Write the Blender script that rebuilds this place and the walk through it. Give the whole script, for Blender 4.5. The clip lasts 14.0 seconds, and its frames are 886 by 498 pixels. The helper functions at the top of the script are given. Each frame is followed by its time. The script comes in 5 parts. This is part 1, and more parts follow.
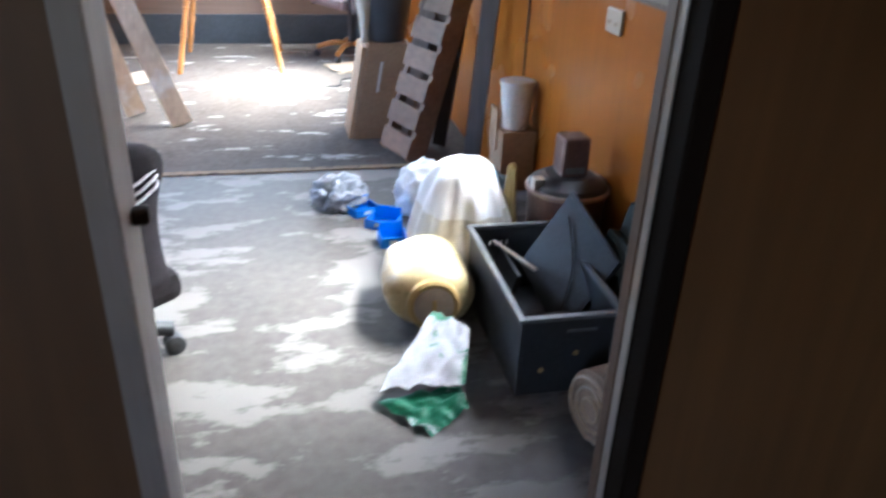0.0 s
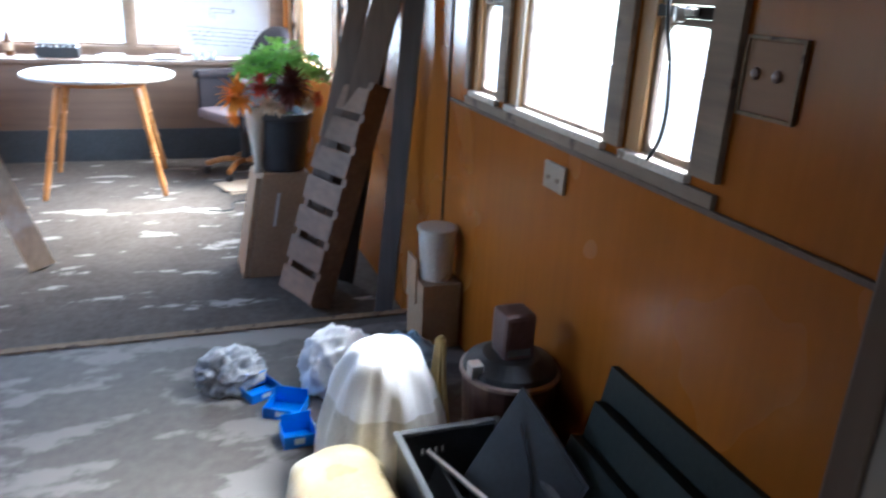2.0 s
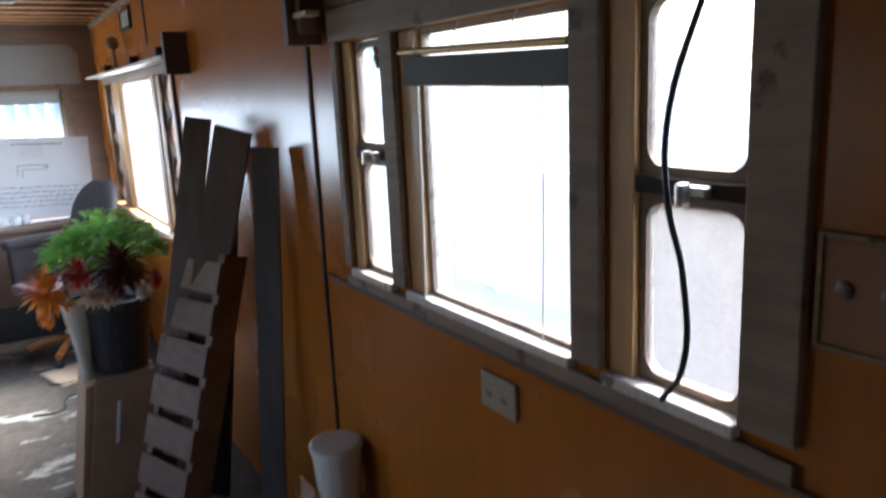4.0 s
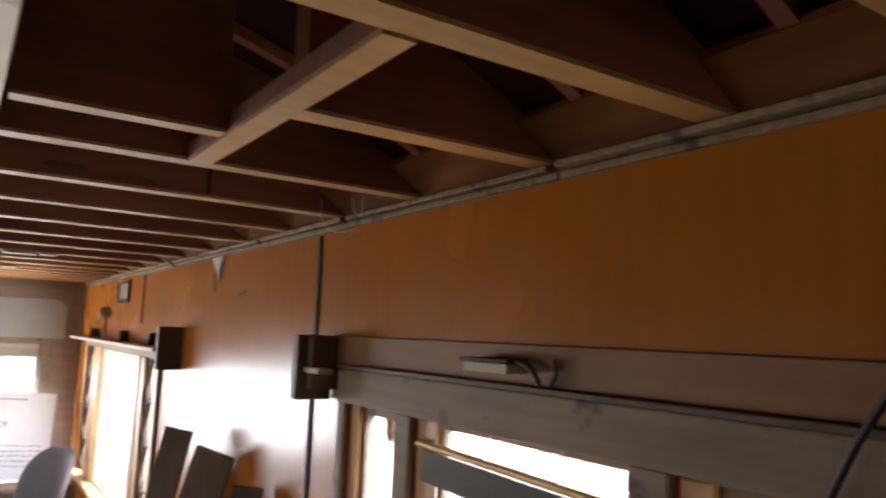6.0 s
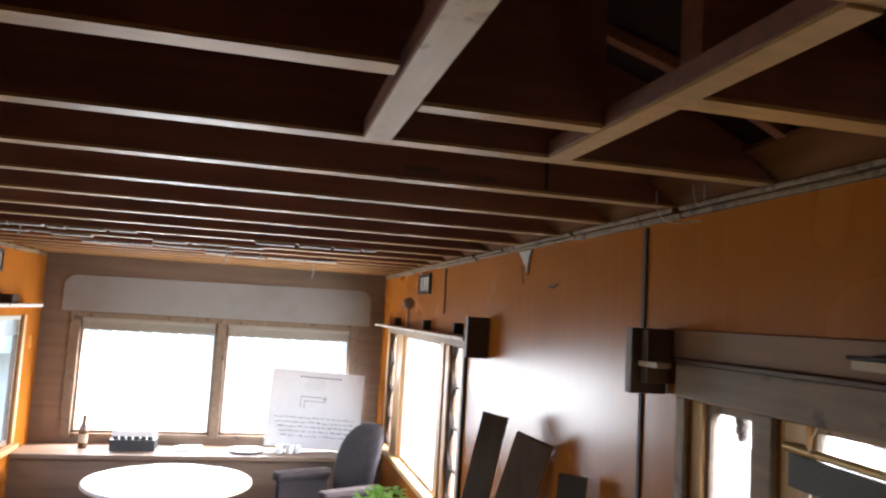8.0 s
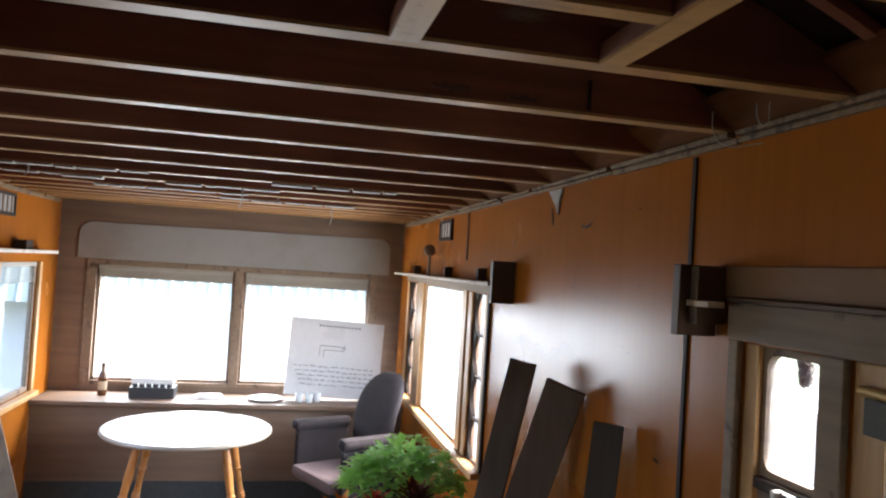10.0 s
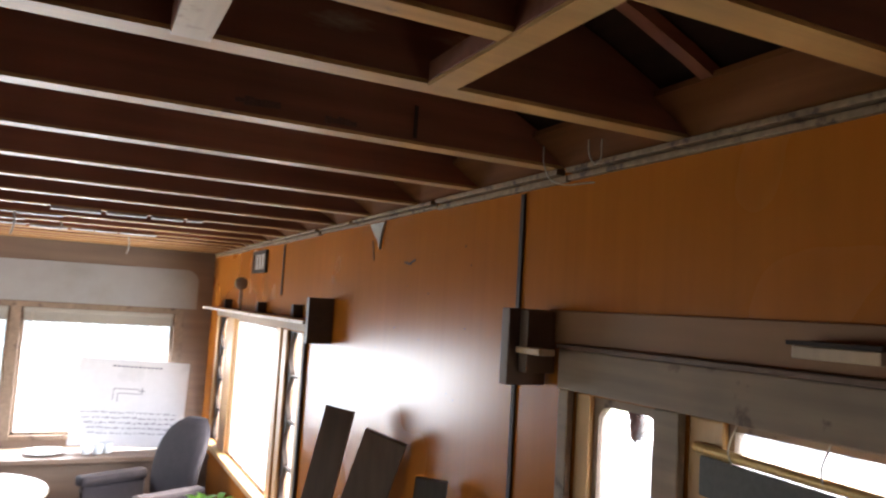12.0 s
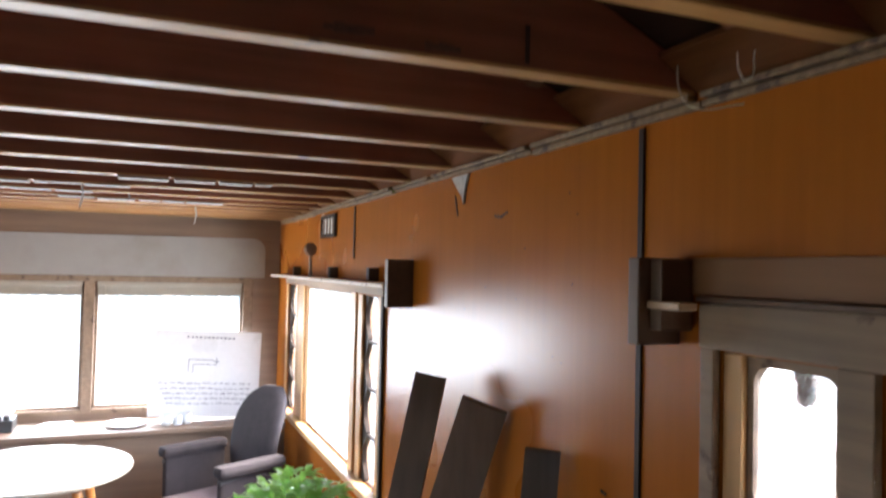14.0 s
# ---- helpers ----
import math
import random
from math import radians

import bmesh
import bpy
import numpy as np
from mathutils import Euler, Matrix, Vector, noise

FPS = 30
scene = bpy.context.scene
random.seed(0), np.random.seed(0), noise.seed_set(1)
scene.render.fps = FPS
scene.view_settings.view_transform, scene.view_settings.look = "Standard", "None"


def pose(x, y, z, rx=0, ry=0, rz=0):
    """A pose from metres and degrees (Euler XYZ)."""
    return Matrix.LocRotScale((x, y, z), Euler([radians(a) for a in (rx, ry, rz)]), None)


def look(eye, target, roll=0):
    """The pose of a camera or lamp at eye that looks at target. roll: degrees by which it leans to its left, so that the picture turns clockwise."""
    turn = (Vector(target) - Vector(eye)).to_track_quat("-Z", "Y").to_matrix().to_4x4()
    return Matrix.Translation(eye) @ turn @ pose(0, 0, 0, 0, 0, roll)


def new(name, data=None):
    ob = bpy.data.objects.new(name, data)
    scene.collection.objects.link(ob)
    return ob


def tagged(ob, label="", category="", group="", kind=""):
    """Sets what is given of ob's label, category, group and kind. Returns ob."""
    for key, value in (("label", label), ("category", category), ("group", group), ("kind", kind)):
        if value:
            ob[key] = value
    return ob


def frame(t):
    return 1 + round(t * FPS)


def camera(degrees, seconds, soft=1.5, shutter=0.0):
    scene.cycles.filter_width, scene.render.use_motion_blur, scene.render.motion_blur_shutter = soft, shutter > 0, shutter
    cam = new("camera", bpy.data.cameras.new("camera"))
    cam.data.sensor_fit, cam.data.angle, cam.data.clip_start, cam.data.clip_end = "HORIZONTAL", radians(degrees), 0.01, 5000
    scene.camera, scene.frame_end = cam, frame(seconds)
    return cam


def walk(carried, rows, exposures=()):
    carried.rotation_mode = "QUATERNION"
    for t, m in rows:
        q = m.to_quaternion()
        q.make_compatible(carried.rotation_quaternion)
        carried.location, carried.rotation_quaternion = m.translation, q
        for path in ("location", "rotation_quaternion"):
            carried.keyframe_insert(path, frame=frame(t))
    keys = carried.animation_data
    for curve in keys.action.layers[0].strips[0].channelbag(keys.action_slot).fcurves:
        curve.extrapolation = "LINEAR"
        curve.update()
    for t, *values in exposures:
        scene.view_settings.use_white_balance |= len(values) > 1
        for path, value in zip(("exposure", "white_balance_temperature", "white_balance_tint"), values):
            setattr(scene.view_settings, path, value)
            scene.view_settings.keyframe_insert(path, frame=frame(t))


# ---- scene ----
cam = camera(62.0, 14.0, soft=2.2, shutter=0.5)
PATH = [
    (0, (0.669, 0.694, 1.192), (1.065, 2.438, 0.296), 2.3),
    (0.5, (0.69, 0.771, 1.229), (1.247, 2.528, 0.455), 4.8),
    (1, (0.76, 1.024, 1.237), (1.207, 2.86, 0.581), 3.2),
    (1.5, (0.756, 1.095, 1.253), (1.162, 2.918, 0.538), 2.2),
    (2, (0.738, 1.206, 1.286), (1.404, 2.968, 0.613), 3.0),
    (2.2, (0.742, 1.254, 1.294), (1.464, 2.997, 0.632), 1.9),
    (4.3, (0.946, 1.889, 1.422), (2.037, 3.535, 1.108), -2.3),
    (4.5, (0.974, 1.929, 1.434), (2.116, 3.555, 1.213), -1.9),
    (5, (1.047, 1.978, 1.553), (2.207, 3.606, 1.623), 0.9),
    (5.5, (0.983, 1.988, 1.665), (2.171, 3.582, 1.889), 2.5),
    (6, (0.914, 1.992, 1.694), (2.002, 3.653, 1.932), 2.4),
    (6.5, (0.868, 2.006, 1.697), (1.745, 3.795, 1.868), 2.2),
    (7, (0.841, 2.032, 1.692), (1.516, 3.908, 1.852), 3.0),
    (7.5, (0.813, 2.046, 1.687), (1.371, 3.96, 1.844), 3.7),
    (8, (0.748, 2.06, 1.686), (1.213, 3.997, 1.868), 3.4),
    (8.5, (0.689, 2.087, 1.666), (1.138, 4.033, 1.771), 2.7),
    (8.7, (0.678, 2.086, 1.664), (1.13, 4.032, 1.743), 2.8),
    (10.8, (0.837, 2.285, 1.632), (1.254, 4.24, 1.688), 3.9),
    (11, (0.854, 2.288, 1.641), (1.32, 4.231, 1.712), 3.5),
    (11.5, (0.879, 2.304, 1.656), (1.546, 4.186, 1.777), 3.7),
    (12, (0.823, 2.384, 1.674), (1.698, 4.175, 1.839), 3.5),
    (12.5, (0.751, 2.439, 1.69), (1.704, 4.189, 1.868), 2.2),
    (13, (0.719, 2.476, 1.698), (1.633, 4.247, 1.863), 1.5),
    (13.5, (0.746, 2.509, 1.708), (1.549, 4.334, 1.865), 0.6),
    (14, (0.802, 2.59, 1.657), (1.55, 4.444, 1.714), 1.3),
]
EXPOSURES = [(0.0, 6.05, 5450, 6), (0.5, 6.25, 5450, 5), (1.0, 5.95, 5400, 5), (1.5, 5.35, 5350, 6), (2.2, 5.1, 5350, 6), (4.3, 3.7, 5600, 8), (5.0, 2.8, 5800, 9), (5.5, 4.3, 7000, 15), (5.8, 4.8, 6900, 15), (6.5, 5.6, 6700, 14), (7.4, 4.75, 6600, 13), (8.5, 4.65, 6400, 12), (10.8, 4.2, 6300, 10), (12.5, 5.15, 6600, 14), (13.2, 5.05, 6500, 14), (14.0, 5.0, 6300, 13)]
walk(cam, [(t, look(eye, target, roll)) for t, eye, target, roll in PATH], EXPOSURES)

# ---- light ----
SUN_EL, SUN_AZ = radians(48), radians(75)
world = bpy.data.worlds.new("overcast_sky")
scene.world = world
world.use_nodes = True
wn = world.node_tree.nodes
sky = wn.new("ShaderNodeTexSky")
sky.sky_type, sky.sun_disc, sky.sun_elevation, sky.sun_rotation = "NISHITA", False, SUN_EL, SUN_AZ
sky.dust_density, sky.ozone_density = 6.0, 1.0
wn["Background"].inputs["Strength"].default_value = 0.09
world.node_tree.links.new(sky.outputs["Color"], wn["Background"].inputs["Color"])
sun = new("sun", bpy.data.lights.new("sun", "SUN"))
sun.data.energy, sun.data.angle, sun.data.color = 0.5, radians(30), (1.0, 0.96, 0.9)
sun.matrix_world = look((6, 1.6, 7.0), (0, 0, 0))


def sky_lamp(place, target, width, height, radiance):
    """Skylight standing in a window opening."""
    lamp = new("window_skylight", bpy.data.lights.new("window_skylight", "AREA"))
    lamp.data.shape, lamp.data.size, lamp.data.size_y = "RECTANGLE", width, height
    lamp.data.energy, lamp.data.color = radiance * math.pi * width * height, (0.93, 0.97, 1.0)
    lamp.matrix_world = look(place, target)


sky_lamp((-0.046, 8.06, 1.01), (-0.046, 0, 1.01), 0.93, 0.60, 0.85)
sky_lamp((0.979, 8.06, 1.01), (0.979, 0, 1.01), 0.92, 0.60, 0.85)
sky_lamp((1.79, 6.47, 1.14), (0, 6.47, 1.14), 1.03, 0.78, 0.7)
sky_lamp((-0.885, 5.875, 1.125), (0, 5.875, 1.125), 0.92, 0.78, 0.14)
sky_lamp((-0.885, 4.0, 1.14), (0, 4.0, 1.14), 0.78, 0.75, 0.06)
# behind the start: lamp for an unseen window, added to light the partition
sky_lamp((-0.885, -0.85, 1.14), (0, -0.85, 1.14), 0.68, 0.75, 0.2)


# ---- materials ----
def material(name, base, rough=0.6, metal=0.0, vary=0.25, scale=6.0, bump=0.15, grain=0.0, axis=1, spots=None, spot_at=0.62,
             spot_scale=3.0, spec=0.5, jitter=0.0, soft=0.06, stretch=None):
    """A surface with variation at two scales, an optional long grain along one axis, and optional worn patches."""
    m = bpy.data.materials.new(name)
    m.use_nodes = True
    nt = m.node_tree
    nodes, link = nt.nodes, nt.links.new
    p = nodes["Principled BSDF"]
    geo = nodes.new("ShaderNodeTexCoord")
    vec = geo.outputs["Object"]
    mapping = nodes.new("ShaderNodeMapping")
    link(vec, mapping.inputs["Vector"])
    if grain:
        s = [grain, grain, grain]
        s[axis] = grain * 0.06
        mapping.inputs["Scale"].default_value = s
    big = nodes.new("ShaderNodeTexNoise")
    big.inputs["Scale"].default_value, big.inputs["Detail"].default_value = scale, 3
    link(vec, big.inputs["Vector"])
    fine = nodes.new("ShaderNodeTexNoise")
    fine.inputs["Scale"].default_value, fine.inputs["Detail"].default_value = (1.0 if grain else scale * 9), 5
    link(mapping.outputs["Vector"], fine.inputs["Vector"])
    mixv = nodes.new("ShaderNodeMath")
    mixv.operation = "MULTIPLY_ADD"
    link(fine.outputs["Fac"], mixv.inputs[0])
    mixv.inputs[1].default_value = 0.55
    half = nodes.new("ShaderNodeMath")
    half.operation = "MULTIPLY"
    half.inputs[1].default_value = 0.45
    link(big.outputs["Fac"], half.inputs[0])
    link(half.outputs[0], mixv.inputs[2])
    ramp = nodes.new("ShaderNodeValToRGB")
    ramp.color_ramp.elements[0].position, ramp.color_ramp.elements[1].position = 0.3, 0.7
    ramp.color_ramp.elements[0].color = (*[c * (1 - vary) for c in base], 1)
    ramp.color_ramp.elements[1].color = (*[min(1, c * (1 + vary)) for c in base], 1)
    link(mixv.outputs[0], ramp.inputs[0])
    colour = ramp.outputs["Color"]
    if spots:
        patch = nodes.new("ShaderNodeTexNoise")
        patch.inputs["Scale"].default_value, patch.inputs["Detail"].default_value = spot_scale, 6
        patch.inputs["Roughness"].default_value = 0.62
        if stretch:
            pull = nodes.new("ShaderNodeMapping")
            pull.inputs["Scale"].default_value = stretch
            link(vec, pull.inputs["Vector"])
            link(pull.outputs["Vector"], patch.inputs["Vector"])
        else:
            link(vec, patch.inputs["Vector"])
        edge = nodes.new("ShaderNodeMapRange")
        edge.inputs["From Min"].default_value, edge.inputs["From Max"].default_value = spot_at, spot_at + soft
        link(patch.outputs["Fac"], edge.inputs["Value"])
        mix = nodes.new("ShaderNodeMix")
        mix.data_type = "RGBA"
        link(edge.outputs["Result"], mix.inputs["Factor"])
        link(colour, mix.inputs["A"])
        mix.inputs["B"].default_value = (*spots, 1)
        colour = mix.outputs["Result"]
    if jitter:
        info = nodes.new("ShaderNodeObjectInfo")
        hsv = nodes.new("ShaderNodeHueSaturation")
        rng = nodes.new("ShaderNodeMapRange")
        rng.inputs["To Min"].default_value, rng.inputs["To Max"].default_value = 1 - jitter, 1 + jitter
        link(info.outputs["Random"], rng.inputs["Value"])
        link(rng.outputs["Result"], hsv.inputs["Value"])
        link(colour, hsv.inputs["Color"])
        colour = hsv.outputs["Color"]
    link(colour, p.inputs["Base Color"])
    rr = nodes.new("ShaderNodeMapRange")
    rr.inputs["To Min"].default_value, rr.inputs["To Max"].default_value = max(0.03, rough - 0.12), min(1, rough + 0.12)
    link(big.outputs["Fac"], rr.inputs["Value"])
    link(rr.outputs["Result"], p.inputs["Roughness"])
    p.inputs["Metallic"].default_value = metal
    p.inputs["Specular IOR Level"].default_value = spec
    if bump:
        b = nodes.new("ShaderNodeBump")
        b.inputs["Strength"].default_value, b.inputs["Distance"].default_value = bump, 0.004
        link(mixv.outputs[0], b.inputs["Height"])
        link(b.outputs["Normal"], p.inputs["Normal"])
    return m


def glass_material(name, tint=(1, 1, 1), haze=0.0):
    """Thin window glass: mostly see-through, a slight mirror, with an optional film of dirt."""
    m = bpy.data.materials.new(name)
    m.use_nodes = True
    nodes, link = m.node_tree.nodes, m.node_tree.links.new
    nodes.remove(nodes["Principled BSDF"])
    clear, shine, film = (nodes.new("ShaderNodeBsdf" + k) for k in ("Transparent", "Glossy", "Translucent"))
    clear.inputs["Color"].default_value = (*tint, 1)
    shine.inputs["Roughness"].default_value = 0.05
    film.inputs["Color"].default_value = (0.9, 0.93, 0.96, 1)
    face = nodes.new("ShaderNodeLayerWeight")
    power = nodes.new("ShaderNodeMath")
    power.operation = "POWER"
    power.inputs[1].default_value = 4.0
    link(face.outputs["Facing"], power.inputs[0])
    fres = nodes.new("ShaderNodeMath")
    fres.operation = "MULTIPLY_ADD"
    fres.inputs[1].default_value, fres.inputs[2].default_value = 0.4, 0.02
    link(power.outputs[0], fres.inputs[0])
    a, b = nodes.new("ShaderNodeMixShader"), nodes.new("ShaderNodeMixShader")
    noisy = nodes.new("ShaderNodeTexNoise")
    noisy.inputs["Scale"].default_value, noisy.inputs["Detail"].default_value = 7.0, 6
    rng = nodes.new("ShaderNodeMapRange")
    rng.inputs["To Min"].default_value, rng.inputs["To Max"].default_value = haze * 0.6, min(1, haze * 1.4)
    link(noisy.outputs["Fac"], rng.inputs["Value"])
    link(rng.outputs["Result"], a.inputs["Fac"])
    link(clear.outputs[0], a.inputs[1])
    link(film.outputs[0], a.inputs[2])
    link(fres.outputs[0], b.inputs["Fac"])
    link(a.outputs[0], b.inputs[1])
    link(shine.outputs[0], b.inputs[2])
    link(b.outputs[0], nodes["Material Output"].inputs["Surface"])
    return m


VENEER = material("orange_varnished_plywood", (0.315, 0.10, 0.012), 0.25, spec=0.15, vary=0.12, scale=1.3, grain=34, axis=2, bump=0.05, spots=(0.25, 0.082, 0.012), spot_at=0.47, spot_scale=1.7, soft=0.45, stretch=(1, 1.1, 0.7))
# plywood of the far end, its orange greyed to put haze into the colour
VENEER_HAZED = material("haze_greyed_plywood", (0.175, 0.118, 0.083), 0.5, vary=0.25, scale=2.0, grain=22, axis=0, bump=0.1)
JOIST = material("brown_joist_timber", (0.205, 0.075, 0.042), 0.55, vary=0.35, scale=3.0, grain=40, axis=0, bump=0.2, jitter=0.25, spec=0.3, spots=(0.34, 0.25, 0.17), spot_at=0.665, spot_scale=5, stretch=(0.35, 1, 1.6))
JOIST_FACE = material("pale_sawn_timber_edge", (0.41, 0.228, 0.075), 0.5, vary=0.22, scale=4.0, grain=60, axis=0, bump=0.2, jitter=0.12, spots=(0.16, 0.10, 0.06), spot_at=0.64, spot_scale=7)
BRACE = material("pale_brace_timber", (0.48, 0.34, 0.20), 0.5, vary=0.2, scale=5.0, grain=60, axis=1, bump=0.2, spots=(0.30, 0.18, 0.10), spot_at=0.6, spot_scale=9)
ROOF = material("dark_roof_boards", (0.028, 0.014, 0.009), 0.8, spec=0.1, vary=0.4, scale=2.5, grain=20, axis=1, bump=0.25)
FLOOR = material("grey_worn_vinyl_floor", (0.102, 0.092, 0.083), 0.56, spec=0.35, vary=0.3, scale=3.0, bump=0.12, spots=(0.205, 0.191, 0.178), spot_at=0.505, spot_scale=3.4, soft=0.05, stretch=(0.75, 1.5, 1))
FLOOR_FAR = material("brown_worn_tile_floor", (0.105, 0.09, 0.075), 0.82, spec=0.15, vary=0.35, scale=3.5, bump=0.15, spots=(0.38, 0.355, 0.32), spot_at=0.59, spot_scale=4.2, soft=0.03, stretch=(0.6, 1.9, 1))
FRAME = material("weathered_window_frame_paint", (0.21, 0.152, 0.108), 0.65, spec=0.25, vary=0.3, scale=5, grain=40, axis=1, bump=0.2, spots=(0.09, 0.06, 0.045), spot_at=0.6, spot_scale=9)
JAMB = material("bare_orange_jamb_timber", (0.46, 0.265, 0.105), 0.45, vary=0.25, scale=6, grain=50, axis=2, bump=0.15)
SILL = material("dusty_pale_sill", (0.52, 0.46, 0.40), 0.6, vary=0.3, scale=12, bump=0.2, spots=(0.16, 0.11, 0.07), spot_at=0.6, spot_scale=14)
TRIM = material("pale_chipped_trim", (0.21, 0.14, 0.08), 0.65, spec=0.2, vary=0.35, scale=8, bump=0.3, spots=(0.08, 0.05, 0.035), spot_at=0.56, spot_scale=16)
DARKWOOD = material("soot_dark_wood", (0.035, 0.024, 0.018), 0.6, spec=0.12, vary=0.4, scale=5, grain=40, axis=2, bump=0.2)
GREYWALL = material("grey_painted_panel", (0.27, 0.265, 0.26), 0.6, vary=0.06, scale=1.2, bump=0.04, spots=(0.20, 0.18, 0.16), spot_at=0.5, spot_scale=1.5, soft=0.3)
SKIRT = material("dark_blue_grey_skirting", (0.045, 0.055, 0.062), 0.5, vary=0.3, scale=5, bump=0.1)
# brown taken down to near black: the shade is put into the colour
DOORSHADED = material("shaded_brown_door_frame", (0.011, 0.007, 0.005), 0.85, spec=0.06, vary=0.3, scale=4, grain=30, axis=2, bump=0.1)
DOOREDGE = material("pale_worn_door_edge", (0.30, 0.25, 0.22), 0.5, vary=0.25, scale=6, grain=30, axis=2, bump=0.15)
GLASS = glass_material("window_glass", (0.96, 0.98, 1.0), 0.04)
GLASS_DIRTY = glass_material("hazy_window_glass", (0.93, 0.97, 1.0), 0.05)


# ---- building helpers ----
def bx(bm, x0, x1, y0, y1, z0, z1, bevel=0.0):
    """A box between two corners, with bevelled edges if wanted."""
    made = bmesh.ops.create_cube(bm, size=1.0)["verts"]
    for v in made:
        v.co = Vector((x0 + (v.co.x + 0.5) * (x1 - x0), y0 + (v.co.y + 0.5) * (y1 - y0), z0 + (v.co.z + 0.5) * (z1 - z0)))
    if bevel:
        edges = list({e for v in made for e in v.link_edges})
        bmesh.ops.bevel(bm, geom=edges, offset=bevel, segments=2, affect="EDGES", profile=0.6)
    return made


def part(name, bm, mat, parent=None, label="", smooth=False):
    """Links a bmesh as one mesh object, under a thing where one is given."""
    me = bpy.data.meshes.new(name)
    bmesh.ops.recalc_face_normals(bm, faces=bm.faces)
    bm.to_mesh(me)
    bm.free()
    me.materials.append(mat)
    if smooth:
        for f in me.polygons:
            f.use_smooth = True
    ob = new(name, me)
    if parent:
        ob.parent = parent
    if label:
        ob["label"] = label
    return ob


def box_part(name, dims, mat, parent=None, label="", bevel=0.0):
    bm = bmesh.new()
    bx(bm, *dims[:6], dims[6] if len(dims) > 6 else bevel)
    return part(name, bm, mat, parent, label)


def structure(ob, label="", category=""):
    return tagged(ob, label, category, kind="structure")


def thing(name, label, category, m=None, group=""):
    ob = new(name)
    ob.empty_display_size = 0.05
    if m is not None:
        ob.matrix_world = m
    return tagged(ob, label, category, group)


def lathe(bm, profile, seg=28, m=None, caps=True):
    """A turned body: profile is (radius, height) from the bottom up."""
    rings = []
    for r, z in profile:
        rings.append([bm.verts.new((r * math.cos(2 * math.pi * i / seg), r * math.sin(2 * math.pi * i / seg), z)) for i in range(seg)])
    for a, b in zip(rings, rings[1:]):
        for i in range(seg):
            bm.faces.new((a[i], a[(i + 1) % seg], b[(i + 1) % seg], b[i]))
    if caps:
        bm.faces.new(rings[0][::-1])
        bm.faces.new(rings[-1])
    if m is not None:
        for ring in rings:
            for v in ring:
                v.co = m @ v.co
    return rings


def tube(name, points, radius, mat, parent=None, label="", res=4):
    """A bent rod or cable along smooth points."""
    cu = bpy.data.curves.new(name, "CURVE")
    cu.dimensions, cu.bevel_depth, cu.bevel_resolution, cu.resolution_u = "3D", radius, 3, res
    sp = cu.splines.new("BEZIER")
    sp.bezier_points.add(len(points) - 1)
    for bp, co in zip(sp.bezier_points, points):
        bp.co, bp.handle_left_type, bp.handle_right_type = co, "AUTO", "AUTO"
    cu.use_fill_caps = True
    cu.materials.append(mat)
    ob = new(name, cu)
    if parent:
        ob.parent = parent
    if label:
        ob["label"] = label
    return ob


def pierced_wall(bm, u0, u1, z0, z1, holes, put):
    """A wall sheet cut into blocks round its holes (u0, u1, z0, z1); put(u0, u1, z0, z1) adds one block."""
    us = sorted({u0, u1, *[h[0] for h in holes], *[h[1] for h in holes]})
    for a, b in zip(us, us[1:]):
        cuts = sorted((h[2], h[3]) for h in holes if h[0] <= a + 1e-6 and h[1] >= b - 1e-6)
        z = z0
        for lo, hi in cuts:
            if lo > z:
                put(a, b, z, lo)
            z = hi
        if z1 > z:
            put(a, b, z, z1)


# ---- the shell of the carriage ----
XL, XR, YB, YF, STEP, LOW, UNDER, THICK = -0.80, 1.705, -2.2, 7.98, 3.89, -0.177, 1.98, 0.045
HOLES_R = [(2.383, 2.632, 0.955, 1.531), (2.705, 3.27, 0.955, 1.533), (3.335, 3.565, 0.955, 1.531),
           (5.50, 5.745, 0.735, 1.54), (5.93, 7.01, 0.735, 1.545), (7.25, 7.55, 0.735, 1.54)]
# the first west opening is unseen, added to let light onto the partition
HOLES_L = [(-1.2, -0.5, 0.75, 1.53), (3.6, 4.4, 0.75, 1.53), (4.55, 5.25, 0.72, 1.53), (5.40, 6.35, 0.72, 1.53), (6.50, 6.75, 0.72, 1.53), (6.85, 7.55, 0.68, 1.53)]
HOLES_F = [(-0.53, 0.437, 0.69, 1.53), (0.503, 1.455, 0.69, 1.53)]

bm = bmesh.new()
pierced_wall(bm, YB, YF, LOW - 0.1, UNDER + 0.03, HOLES_R, lambda a, b, c, d: bx(bm, XR, XR + THICK, a, b, c, d))
wall_right = structure(part("wall_east", bm, VENEER), "orange varnished plywood carriage wall with window openings", "wall")
bm = bmesh.new()
pierced_wall(bm, YB, YF, LOW - 0.1, UNDER + 0.03, HOLES_L, lambda a, b, c, d: bx(bm, XL - THICK, XL, a, b, c, d))
wall_left = structure(part("wall_west", bm, VENEER), "orange varnished plywood carriage wall with window openings", "wall")
bm = bmesh.new()
pierced_wall(bm, XL - THICK, XR + THICK, LOW - 0.1, UNDER + 0.2, HOLES_F, lambda a, b, c, d: bx(bm, a, b, YF, YF + THICK, c, d))
wall_far = structure(part("wall_north", bm, VENEER_HAZED), "brown panelled end wall with two wide windows", "wall")
structure(box_part("wall_south", (XL - THICK, XR + THICK, YB - THICK, YB, -0.3, 2.2), DOORSHADED), "dark plain end wall", "wall")

